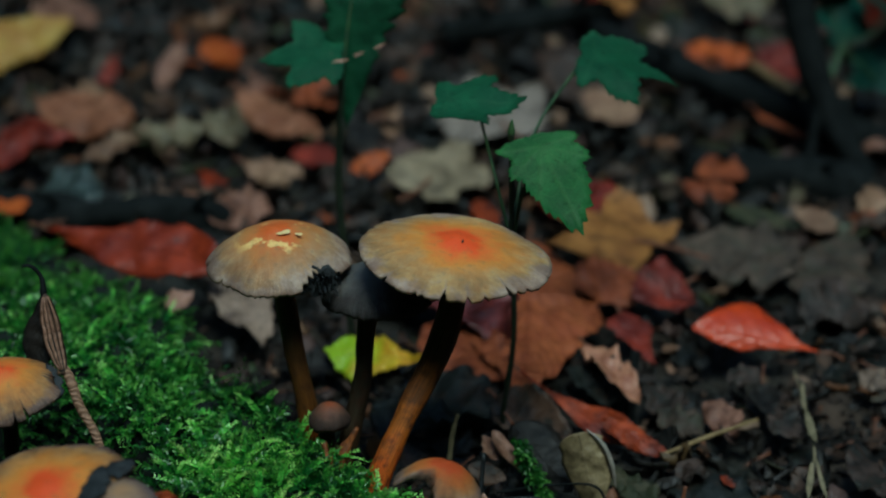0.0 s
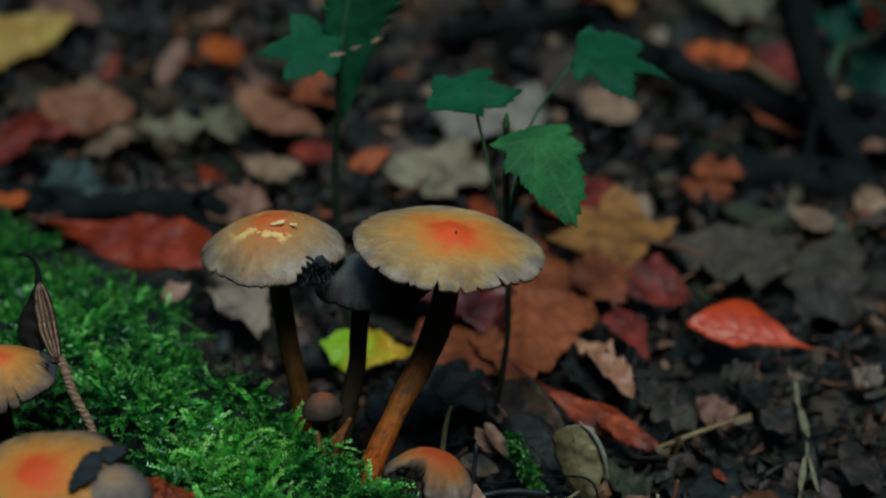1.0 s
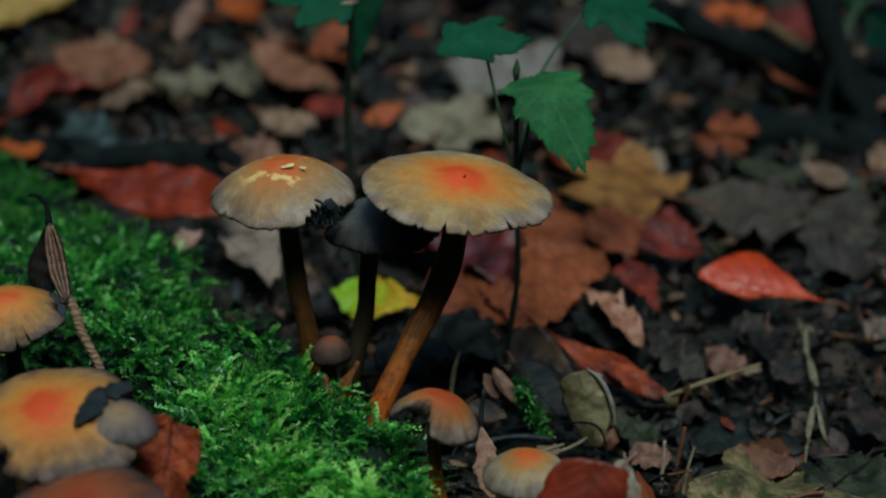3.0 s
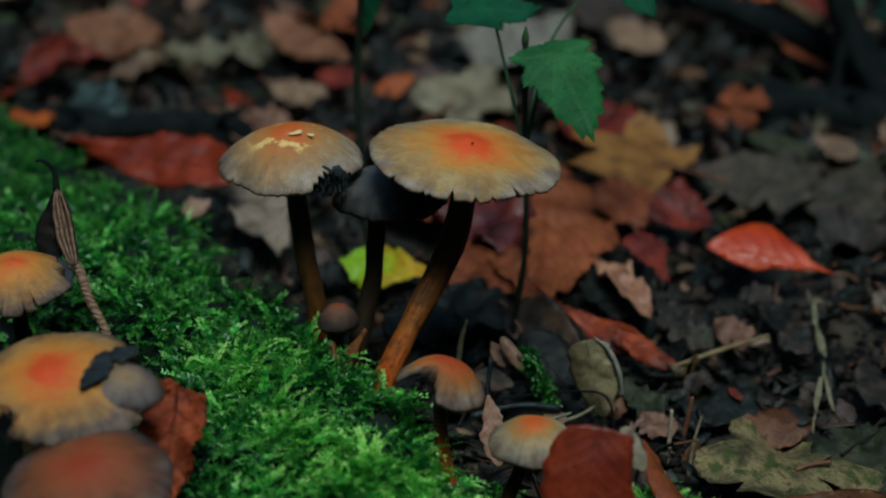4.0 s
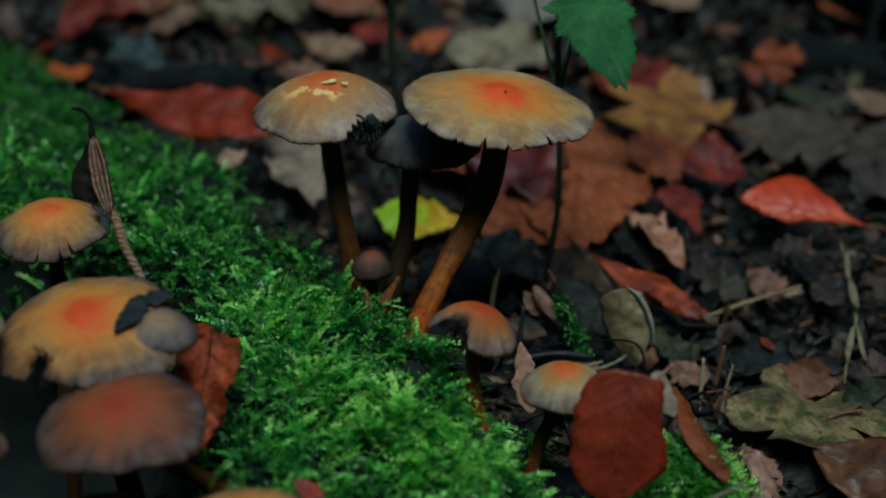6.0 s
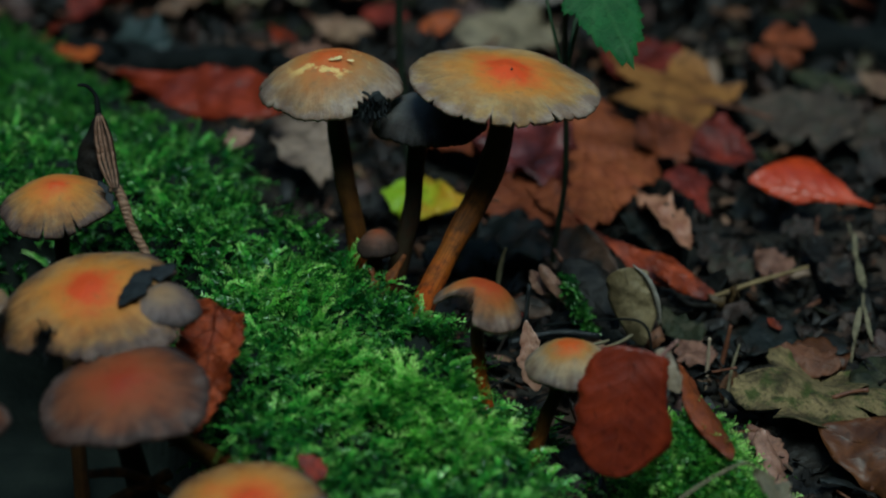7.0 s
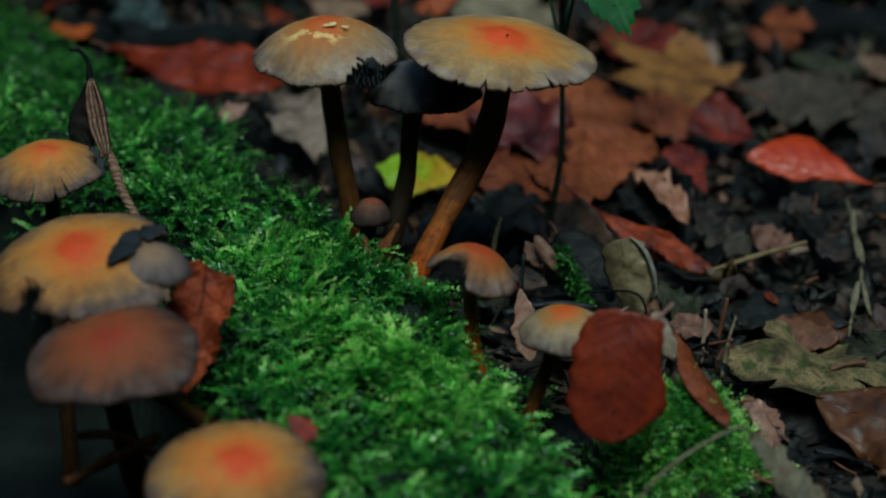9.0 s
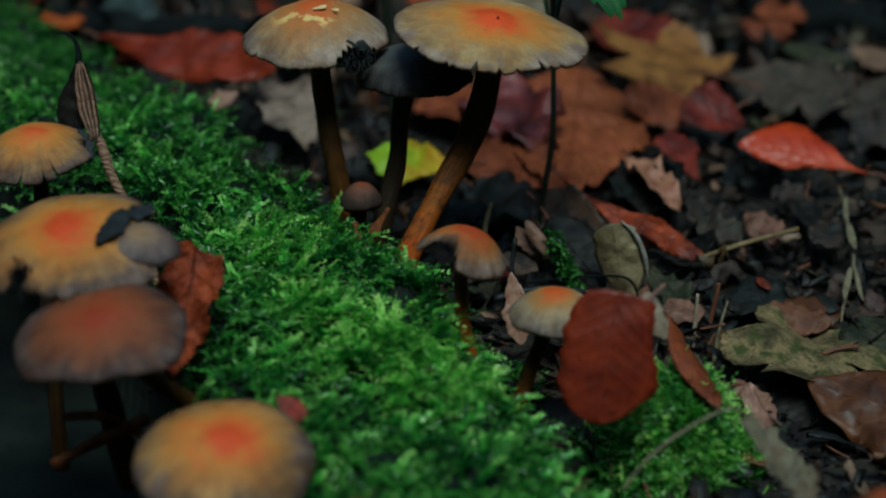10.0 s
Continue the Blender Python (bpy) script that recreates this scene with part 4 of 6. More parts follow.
def tuft(centre, size, count, seed, label, heap=0.012, **more):
    """A small cushion of moss on the soil."""
    rng = np.random.default_rng(seed)
    p = rng.normal(0, 0.45, (count, 2)).clip(-1, 1)
    x, y = centre[0] + p[:, 0] * size[0], centre[1] + p[:, 1] * size[1]
    z = centre[2] + heap * np.exp(-2.2 * (p ** 2).sum(1))
    nrm = np.stack([p[:, 0] * 0.7, p[:, 1] * 0.7, np.ones(count)], 1)
    nrm /= np.linalg.norm(nrm, axis=1, keepdims=True)
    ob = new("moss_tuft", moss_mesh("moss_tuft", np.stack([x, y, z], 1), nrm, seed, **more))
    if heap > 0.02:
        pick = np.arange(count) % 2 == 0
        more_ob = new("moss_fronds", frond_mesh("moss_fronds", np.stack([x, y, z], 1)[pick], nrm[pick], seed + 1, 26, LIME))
        tagged(more_ob, label, "moss", kind="stuff")
    return tagged(ob, label, "moss", kind="stuff")


tuft((0.056, -0.080, -0.008), (0.019, 0.020), 2600, 11, "bright green moss cushion among dead leaves", 0.024)
rng = np.random.default_rng(12)
run = rng.uniform(0, 1, (190, 1))
sprig_at = np.array((0.0180, 0.006, 0.0240)) * (1 - run) + np.array((0.0270, 0.001, 0.0070)) * run + rng.normal(0, 0.0009, (190, 3))
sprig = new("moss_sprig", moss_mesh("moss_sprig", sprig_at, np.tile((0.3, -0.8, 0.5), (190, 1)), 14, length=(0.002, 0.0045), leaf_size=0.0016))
tagged(sprig, "small sprig of moss on dead wood", "moss", kind="stuff")
tuft((0.002, -0.052, -0.006), (0.012, 0.014), 300, 13, "sparse moss beside the log", 0.006)

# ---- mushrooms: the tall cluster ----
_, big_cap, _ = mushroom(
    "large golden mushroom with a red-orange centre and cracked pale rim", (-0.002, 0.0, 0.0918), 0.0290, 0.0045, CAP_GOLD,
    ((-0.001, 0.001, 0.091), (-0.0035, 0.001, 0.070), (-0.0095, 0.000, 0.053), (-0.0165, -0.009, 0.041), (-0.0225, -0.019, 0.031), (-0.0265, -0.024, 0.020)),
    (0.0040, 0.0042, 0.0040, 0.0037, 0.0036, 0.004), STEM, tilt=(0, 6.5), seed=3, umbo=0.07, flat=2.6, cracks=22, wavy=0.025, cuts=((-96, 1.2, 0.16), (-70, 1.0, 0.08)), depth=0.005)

part("dark_spot", blade_mesh("dark_spot", "oak", 0.0012, 0.0006, INK, 0.2, 0.3, 0.3, 0.1, 2, 10, 3, 0.0003), big_cap, "small dark pit in the crown", pose(0.0000, -0.0035, 0.0982, 10, 0, 70))

_, left_cap, _ = mushroom(
    "tan mushroom with peeled wet skin and a black torn rim", (-0.0560, 0.013, 0.0832), 0.0219, 0.0105, CAP_TAN,
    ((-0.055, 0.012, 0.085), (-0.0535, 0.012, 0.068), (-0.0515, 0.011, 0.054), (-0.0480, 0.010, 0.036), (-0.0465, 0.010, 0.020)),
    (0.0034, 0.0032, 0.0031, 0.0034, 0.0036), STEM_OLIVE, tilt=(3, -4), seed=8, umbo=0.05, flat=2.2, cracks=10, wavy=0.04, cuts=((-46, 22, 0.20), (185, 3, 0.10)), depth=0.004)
tatters(left_cap, (-0.0440, -0.0010, 0.0845), (0.0026, 0.0014, 0.0010), 340, 0.0045, 4)
# Yellow curls of skin, pale enough to paint the wet glints as well.
skin = [blade_mesh("peeled_skin", "oak", ln, wd, SKIN, 0.25, 0.3, 0.5, 0.10, k, 14, 3, 0.0002) for k, (ln, wd) in enumerate(((0.0044, 0.0020), (0.0026, 0.0013)))]
for me, (x, y, z, q) in zip(skin, ((-0.0560, 0.0080, 0.0944, 20), (-0.0505, 0.0095, 0.0940, -25))):
    part("peeled_skin", me, left_cap, "glistening yellow curl of peeled skin", pose(x, y, z, 14, 0, q))
part("torn_flesh", blade_mesh("torn_flesh", "oak", 0.015, 0.010, INK, 0.2, 0.2, 0.2, 0.10, 6, 18, 4, 0.0006), left_cap, "black torn flesh under the rim", along((-0.0515, -0.0040, 0.0835), (-0.0370, 0.0020, 0.0835), (0.3, -0.85, 0.3)))

mushroom(
    "blackened mushroom with a drooping cap between two others", (-0.0252, 0.012, 0.0725), 0.0176, 0.0085, CAP_BLACK,
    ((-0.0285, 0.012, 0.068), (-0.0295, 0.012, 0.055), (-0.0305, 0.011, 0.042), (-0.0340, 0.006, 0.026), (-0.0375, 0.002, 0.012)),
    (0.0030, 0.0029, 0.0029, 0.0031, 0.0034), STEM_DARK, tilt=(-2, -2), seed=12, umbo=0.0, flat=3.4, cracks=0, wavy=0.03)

mushroom(
    "small brown button mushroom at the foot of the cluster", (-0.0398, -0.004, 0.0375), 0.0066, 0.0055, CAP_BUTTON,
    ((-0.0405, -0.003, 0.040), (-0.0408, -0.003, 0.028), (-0.041, -0.002, 0.016)), (0.0026, 0.0026, 0.0028), STEM_OLIVE, seed=14, umbo=0.0, flat=2.4, cracks=0)

for k, (a, b, c) in enumerate((((-0.0310, -0.009, 0.0375), (-0.0345, -0.010, 0.0310), (-0.0380, -0.011, 0.0230)), ((-0.0412, -0.009, 0.0325), (-0.0405, -0.010, 0.0280), (-0.0405, -0.011, 0.0200)))):
    stub = thing("broken_stem", "broken orange mushroom stem in the moss", "mushroom stem", c, "broken stems")
    part("stem", tube_mesh("stem", (a, b, c), (0.0007, 0.0015, 0.0021), STUB, 10, 16, 0.5, k), stub)

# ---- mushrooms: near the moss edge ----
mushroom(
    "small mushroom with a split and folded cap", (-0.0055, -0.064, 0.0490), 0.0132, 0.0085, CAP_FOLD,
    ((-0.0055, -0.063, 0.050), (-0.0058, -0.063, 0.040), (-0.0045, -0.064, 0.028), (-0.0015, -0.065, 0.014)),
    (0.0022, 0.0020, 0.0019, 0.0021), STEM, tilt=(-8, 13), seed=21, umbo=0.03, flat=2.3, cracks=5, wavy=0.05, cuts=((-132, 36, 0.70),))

mushroom(
    "small cream mushroom with an orange crown behind a red leaf", (0.0212, -0.072, 0.0362), 0.0130, 0.0072, CAP_PALE,
    ((0.0195, -0.071, 0.040), (0.0180, -0.071, 0.028), (0.0145, -0.070, 0.016), (0.0110, -0.070, 0.000)),
    (0.0022, 0.0021, 0.0021, 0.0023), STEM_OLIVE, seed=23, umbo=0.03, flat=2.2, cracks=4, wavy=0.03)

# ---- mushrooms: the low cluster ----
_, edge_cap, _ = mushroom(
    "tan mushroom with a split violet-grey rim beside a curled leaf", (-0.1340, -0.028, 0.0590), 0.0172, 0.0070, CAP_DIRTY,
    ((-0.1335, -0.028, 0.062), (-0.1330, -0.029, 0.046), (-0.1325, -0.030, 0.020), (-0.1300, -0.034, -0.050)), (0.0024, 0.0023, 0.0024, 0.0027), STEM_DARK,
    tilt=(6, -3), seed=31, umbo=0.04, flat=2.0, cracks=9, wavy=0.03, cuts=((-95, 1.5, 0.2), (-70, 1.4, 0.16), (-58, 1.6, 0.2), (12, 18, 0.30)))
part("torn_flesh", blade_mesh("torn_flesh", "oak", 0.0120, 0.0060, INK, 0.2, 0.3, 0.2, 0.1, 9, 16, 4, 0.0006), edge_cap, "black torn flesh at the rim", along((-0.1225, -0.0200, 0.0640), (-0.1180, -0.0290, 0.0560), (0.3, -0.7, 0.6)))
_, wide_cap, _ = mushroom(
    "large golden mushroom with a torn notched rim", (-0.1090, -0.101, 0.0645), 0.0265, 0.0065, CAP_DIRTY,
    ((-0.107, -0.100, 0.067), (-0.105, -0.103, 0.045), (-0.099, -0.108, 0.022), (-0.094, -0.104, -0.006)), (0.0038, 0.0034, 0.0034, 0.004), STEM_DARK,
    tilt=(8, -8), seed=33, umbo=0.04, flat=2.4, cracks=8, wavy=0.08, cuts=((18, 8, 0.24), (-118, 6, 0.30), (-2, 14, 0.24), (-26, 4, 0.12), (-50, 3, 0.07), (-75, 4, 0.06)))
for k, (ln, wd, p, q) in enumerate(((0.0150, 0.0085, (-0.0995, -0.1125, 0.0716), (-0.0940, -0.0985, 0.0737)), (0.0120, 0.0075, (-0.0980, -0.0985, 0.0736), (-0.0870, -0.0940, 0.0733)))):
    gash = blade_mesh("torn_flesh", "oak", ln, wd, INK, 0.1, -0.3, 0.1, 0.08, 5 + k, 18, 4, 0.0006)
    part("torn_flesh", gash, wide_cap, "black torn flesh in a gash of the cap", along(p, q, (-0.14, -0.12, 1)))
part("torn_lobe", cap_mesh("torn_lobe", 0.0098, 0.0040, CAP_RIM, seed=6, umbo=0.0, flat=2.0, cracks=5, wavy=0.13, angles=64, rings=10)[0], wide_cap, "violet-grey lobe torn from the cap's rim", pose(-0.0888, -0.1050, 0.0682, 8, 2, 0))
tatters(wide_cap, (-0.0925, -0.0940, 0.0690), (0.0030, 0.0015, 0.0005), 200, 0.0022, 6)
tatters(wide_cap, (-0.1180, -0.1185, 0.0645), (0.0012, 0.0014, 0.0015), 140, 0.005, 7)
mushroom(
    "brown-violet mushroom with a greyish bloom and pale rim", (-0.0945, -0.136, 0.0572), 0.0218, 0.0055, CAP_PURPLE,
    ((-0.093, -0.134, 0.058), (-0.088, -0.124, 0.043), (-0.080, -0.110, 0.026), (-0.070, -0.098, 0.012)), (0.0030, 0.0028, 0.0026, 0.003), STEM_OLIVE,
    tilt=(12, -9), seed=35, umbo=0.03, flat=2.3, cracks=9, wavy=0.09)
mushroom(
    "orange-tan mushroom low over the moss", (-0.0580, -0.167, 0.0395), 0.0228, 0.0080, CAP_DIRTY,
    ((-0.058, -0.166, 0.043), (-0.062, -0.160, 0.020), (-0.070, -0.146, 0.004), (-0.074, -0.136, -0.010)), (0.0034, 0.003, 0.003, 0.0034), STEM_OLIVE,
    tilt=(12, 1), seed=37, umbo=0.05, flat=3.4, cracks=3, wavy=0.02)

# ---- mushrooms at the margin ----
mushroom("tan mushroom half hidden behind a larger cap", (-0.1420, -0.115, 0.0710), 0.0130, 0.0050, CAP_TAN,
         ((-0.142, -0.115, 0.073), (-0.142, -0.110, 0.030), (-0.138, -0.106, -0.012)), (0.0024, 0.0022, 0.0026), STEM_DARK, seed=41, cracks=4)
mushroom("brown-violet mushroom deep in the hollow", (-0.1340, -0.150, 0.0555), 0.0125, 0.0055, CAP_PURPLE,
         ((-0.1340, -0.150, 0.058), (-0.132, -0.142, 0.020), (-0.126, -0.134, -0.020)), (0.0024, 0.0022, 0.0026), STEM_DARK, seed=43, cracks=3)
mushroom("small grey-brown mushroom at the edge of the litter", (0.1060, -0.172, 0.0370), 0.0115, 0.0060, CAP_PURPLE,
         ((0.106, -0.172, 0.040), (0.106, -0.171, 0.018), (0.105, -0.170, -0.008)), (0.0022, 0.002, 0.0024), STEM_DARK, seed=45, cracks=2)
mushroom("small pinkish mushroom in the moss", (-0.0245, -0.173, 0.0290), 0.0062, 0.0042, CAP_TAN,
         ((-0.0245, -0.173, 0.031), (-0.0245, -0.172, 0.022), (-0.024, -0.171, 0.010)), (0.0016, 0.0015, 0.0018), STEM_OLIVE, seed=47, cracks=0)

# ---- fallen leaves with a place of their own ----
leaf("glossy red beech leaf arched over the litter", "shell", (0.1255, 0.100, 0.0085), (0.0810, 0.105, 0.0150), 0.0260, RED, (0.0, -0.66, 0.75), 0.010, (0.134, 0.100, 0.006), -0.35, cup=-0.7, wrinkle=0.03, skew=-0.55, crumple=0.015, seed=1, n=44, ridge=False)
maple("ochre maple leaf lying flat on the litter", (0.066, 0.185, 0.010), 0.042, 62, OCHRE, (8, 0), seed=2, wrinkle=0.06, cup=0.1, waist=0.55)
leaf("large brown beech leaf with parallel veins", "beech", (0.026, 0.185, 0.010), (0.022, 0.066, 0.011), 0.050, BROWN_RIBBED, (0.05, -0.32, 0.94), 0.010, wrinkle=0.012, seed=3, bend=0.15, n=44, ridge=False)
leaf("dark red crumpled leaf on the forest floor", "beech", (-0.012, 0.152, 0.013), (0.018, 0.098, 0.018), 0.033, CRIMSON, (-0.2, -0.3, 0.9), 0.008, wrinkle=0.20, seed=4, cup=0.3, n=44)
leaf("rumpled brown leaf half under a red one", "beech", (-0.012, 0.118, 0.008), (0.018, 0.078, 0.009), 0.028, BROWN, (-0.1, -0.35, 0.9), 0.0, wrinkle=0.06, seed=57)
leaf("pinkish brown leaf behind the stems", "beech", (-0.032, 0.165, 0.006), (-0.006, 0.128, 0.014), 0.026, BROWN, (0, -0.4, 0.9), 0.008, wrinkle=0.03, seed=5)
leaf("yellow leaf turning green on the litter", "shell", (-0.0110, 0.084, 0.012), (-0.0470, 0.092, 0.012), 0.027, YELLOW, (0.05, -0.40, 0.91), 0.006, bend=0.25, cup=-0.35, wrinkle=0.07, ragged=0.2, seed=6)
leaf("orange-red leaf twisted on its side", "wing", (0.0200, 0.073, 0.014), (0.0605, 0.037, 0.008), 0.0108, DEEP_ORANGE, (-0.25, -0.45, 0.8), 0.004, bend=0.7, twist=1.1, wrinkle=0.10, seed=7)
leaf("rust-red scrap of leaf by the twisted one", "beech", (0.0470, 0.0480, 0.010), (0.0690, 0.0300, 0.006), 0.0085, DEEP_ORANGE, (-0.1, -0.6, 0.8), 0.0, cup=-0.6, wrinkle=0.08, seed=61)
leaf("dark curled leaf under an orange one", "beech", (0.012, 0.058, 0.012), (0.036, 0.030, 0.012), 0.020, UMBER, (-0.3, -0.5, 0.8), 0.004, cup=0.8, wrinkle=0.05, seed=8)
leaf("tan curled leaf with a pale edge", "beech", (0.0430, 0.0920, 0.014), (0.0600, 0.058, 0.011), 0.0155, FLESH, (0.3, -0.5, 0.8), 0.004, cup=1.1, twist=0.7, wrinkle=0.14, crumple=0.16, seed=9)
leaf("small dark red square-ended leaf", "blunt", (0.082, 0.146, 0.012), (0.062, 0.134, 0.012), 0.024, DARK_RED, (0, -0.5, 0.85), 0.005, cup=0.4, wrinkle=0.03, seed=10)
leaf("pinkish red leaf lying flat", "beech", (0.064, 0.158, 0.010), (0.042, 0.140, 0.012), 0.026, BROWN, (0, -0.4, 0.9), 0.004, wrinkle=0.04, seed=11)
leaf("red triangular leaf fragment on the forest floor", "nettle", (0.057, 0.125, 0.010), (0.068, 0.098, 0.004), 0.018, DARK_RED, (0.2, -0.4, 0.85), 0.004, wrinkle=0.03, seed=12)
olive = leaf("olive leaf standing on its edge with a pale rim", "blunt", (0.0370, 0.003, 0.0300), (0.0440, 0.000, 0.0040), 0.0150, OLIVE, (-0.25, -0.85, 0.45), 0.0, bend=-0.4, cup=-0.5, seed=13)
part("rolled_edge", tube_mesh("rolled_edge", ((0.0395, 0.003, 0.0315), (0.0445, 0.001, 0.0275), (0.0478, 0.000, 0.0205), (0.0492, 0.000, 0.0120)), (0.0003, 0.0007, 0.0008, 0.0004), BLEACHED, 8, 18, 0.2, 5), olive, "whitish rolled edge")
front = leaf("deep red beech leaf standing upright", "slab", (0.0385, -0.0975, 0.0570), (0.0335, -0.1105, 0.0235), 0.0275, RUST, (-0.02, -0.95, 0.30), 0.0, ridge=False, bend=-0.2, cup=-0.3, wrinkle=0.010, crumple=0.012, seed=14)
part("stalk", tube_mesh("stalk", ((0.0455, -0.0965, 0.0515), (0.0468, -0.0955, 0.0545), (0.0504, -0.0950, 0.0586)), (0.0008, 0.0006, 0.0005), PINKSTALK, 6, 12), front, "thin pinkish stalk")
leaf("pale curled scrap of leaf", "beech", (0.0455, -0.0930, 0.0545), (0.0518, -0.0960, 0.0425), 0.0085, PALE, (0.3, -0.7, 0.65), 0.0, cup=-0.9, wrinkle=0.08, seed=15)
leaf("orange-brown leaf leaning on its side", "narrow", (0.0530, -0.0600, 0.0320), (0.0672, -0.0950, 0.0215), 0.0108, EMBER, (0.55, -0.55, 0.6), 0.0, wrinkle=0.03, seed=16, cup=-0.6, twist=0.5)
ROUND = ((90, 0.98), (36, 0.90), (144, 0.92), (-16, 0.72), (196, 0.70), (270, 0.75))
maple("grey-green oak leaf lying on the litter", (0.1030, -0.031, 0.006), 0.0335, 92, OAK, (8, 3), stalk=0.25, lobes=ROUND, sharp=0.6, waist=0.08, teeth=0.05, wrinkle=0.13, seed=17, angles=120, rings=12)
leaf("algae-green oak leaf beside a paler one", "round_oak", (0.1450, -0.036, 0.001), (0.1120, -0.004, 0.004), 0.032, OAK_GREEN, (0, -0.2, 1), 0.0, wrinkle=0.08, seed=58, ragged=0.15, n=44, half=6)
leaf("brown leaf with pale veins at the litter's edge", "beech", (0.1450, -0.080, 0.008), (0.0950, -0.054, 0.009), 0.034, CHESTNUT, (0.1, -0.5, 0.85), 0.006, cup=-0.5, wrinkle=0.03, seed=18)
leaf("pale ragged strip of dead leaf", "oak", (0.0718, -0.1170, 0.0324), (0.0920, -0.1350, 0.0169), 0.0125, STRIP, (0.2, -0.6, 0.75), 0.0, cup=0.7, wrinkle=0.09, ragged=0.3, seed=19, n=40)
leaf("crinkled orange leaf standing in the moss", "blunt", (-0.0780, -0.083, 0.0575), (-0.0800, -0.114, 0.0330), 0.0215, RUSSET, (-0.05, -0.62, 0.75), 0.0, cup=0.9, wrinkle=0.24, ragged=0.18, crumple=0.18, seed=20, n=48)
leaf("long rust-red leaf resting on the moss edge", "drop", (-0.1520, 0.156, 0.0245), (-0.0815, 0.122, 0.0300), 0.025, RUST, (0.12, -0.60, 0.80), 0.008, cup=-0.2, wrinkle=0.085, seed=21, n=44)
leaf("pale grey-tan leaf beside the log", "beech", (-0.0860, 0.146, 0.016), (-0.0690, 0.098, 0.010), 0.024, CRUMPLED, (0.1, -0.4, 0.9), 0.006, cup=0.5, wrinkle=0.16, seed=22)
maple("whitish maple leaf showing its underside", (-0.014, 0.235, 0.012), 0.029, -35, CREAM, (14, 4), seed=23, wrinkle=0.16, waist=0.75)
maple("pale crumpled maple leaf on the forest floor", (0.016, 0.290, 0.014), 0.033, 20, WHITE, (18, -6), seed=24, wrinkle=0.16, waist=0.75)
leaf("pale yellow leaf raised over the litter", "beech", (-0.2450, 0.330, 0.018), (-0.1760, 0.384, 0.022), 0.032, PALE_YELLOW, (0.1, -0.5, 0.85), 0.01, seed=25, cup=-0.3)
leaf("small bright orange leaf on the forest floor", "beech", (-0.1010, 0.384, 0.010), (-0.1180, 0.366, 0.014), 0.019, ORANGE, (0, -0.7, 0.7), 0.004, cup=-0.6, seed=26)
leaf("peach-brown leaf curled along its length", "beech", (-0.0960, 0.316, 0.016), (-0.0585, 0.278, 0.012), 0.022, PEACH, (0.2, -0.4, 0.85), 0.006, cup=-0.7, wrinkle=0.06, seed=27)
leaf("red-brown leaf curled round a dark hollow", "beech", (-0.1880, 0.250, 0.010), (-0.1600, 0.276, 0.012), 0.030, DARK_RED, (0.0, -0.2, 0.95), 0.006, cup=1.7, seed=28)
leaf("broad pinkish brown leaf on the forest floor", "beech", (-0.1780, 0.302, 0.016), (-0.1350, 0.276, 0.020), 0.030, PEACH, (0.1, -0.5, 0.85), 0.006, cup=-0.5, wrinkle=0.09, seed=29)
leaf("grey-teal decayed leaf on the forest floor", "beech", (-0.1700, 0.226, 0.010), (-0.1400, 0.206, 0.016), 0.032, TEAL, (0, -0.5, 0.85), 0.004, wrinkle=0.10, cup=-0.5, seed=30)
leaf("orange leaf scrap at the moss edge", "beech", (-0.1830, 0.222, 0.010), (-0.1700, 0.198, 0.012), 0.016, ORANGE, (0.2, -0.4, 0.9), 0.0, seed=31)
leaf("brown leaf leaning on another", "beech", (-0.0700, 0.350, 0.010), (-0.0480, 0.318, 0.018), 0.026, UMBER, (0, -0.5, 0.85), 0.005, seed=32)
leaf("orange-brown leaf among branches on the forest floor", "beech", (0.1000, 0.388, 0.012), (0.1280, 0.374, 0.012), 0.019, ORANGE, (0, -0.4, 0.9), 0.006, seed=33, cup=-0.4, wrinkle=0.08)
leaf("purplish red leaf on the forest floor", "beech", (0.1320, 0.385, 0.012), (0.1560, 0.360, 0.010), 0.026, DARK_RED, (0, -0.5, 0.85), 0.004, seed=34)
leaf("brown folded leaf by a stick", "narrow", (0.1240, 0.316, 0.012), (0.1620, 0.300, 0.010), 0.018, BROWN, (0, -0.5, 0.85), 0.004, seed=35)
maple("ochre leaf far behind on the forest floor", (0.072, 0.430, 0.024), 0.036, 80, OCHRE, (26, 0), seed=36, waist=0.6)
leaf("pale pink torn leaf on the forest floor", "oak", (0.0510, 0.335, 0.012), (0.0720, 0.305, 0.010), 0.022, TAN, (0, -0.4, 0.9), 0.0, seed=37)
leaf("brown drooping leaf on the forest floor", "beech", (0.0380, 0.360, 0.022), (0.0620, 0.325, 0.008), 0.030, UMBER, (0, -0.5, 0.85), 0.004, seed=38)
leaf("orange-brown leaf behind the maple leaf", "beech", (0.1150, 0.262, 0.010), (0.0930, 0.246, 0.012), 0.016, BROWN, (0, -0.4, 0.9), 0.004, seed=39)
leaf("mossy green-grey leaf on the forest floor", "beech", (0.1030, 0.222, 0.008), (0.1300, 0.205, 0.008), 0.011, OAK_GREEN, (0, -0.3, 0.95), 0.0, seed=40)
leaf("large grey-brown leaf on the forest floor", "oak", (0.0820, 0.195, 0.006), (0.1280, 0.170, 0.008), 0.044, DUSK, (0, -0.25, 0.97), 0.006, seed=41, wrinkle=0.03)
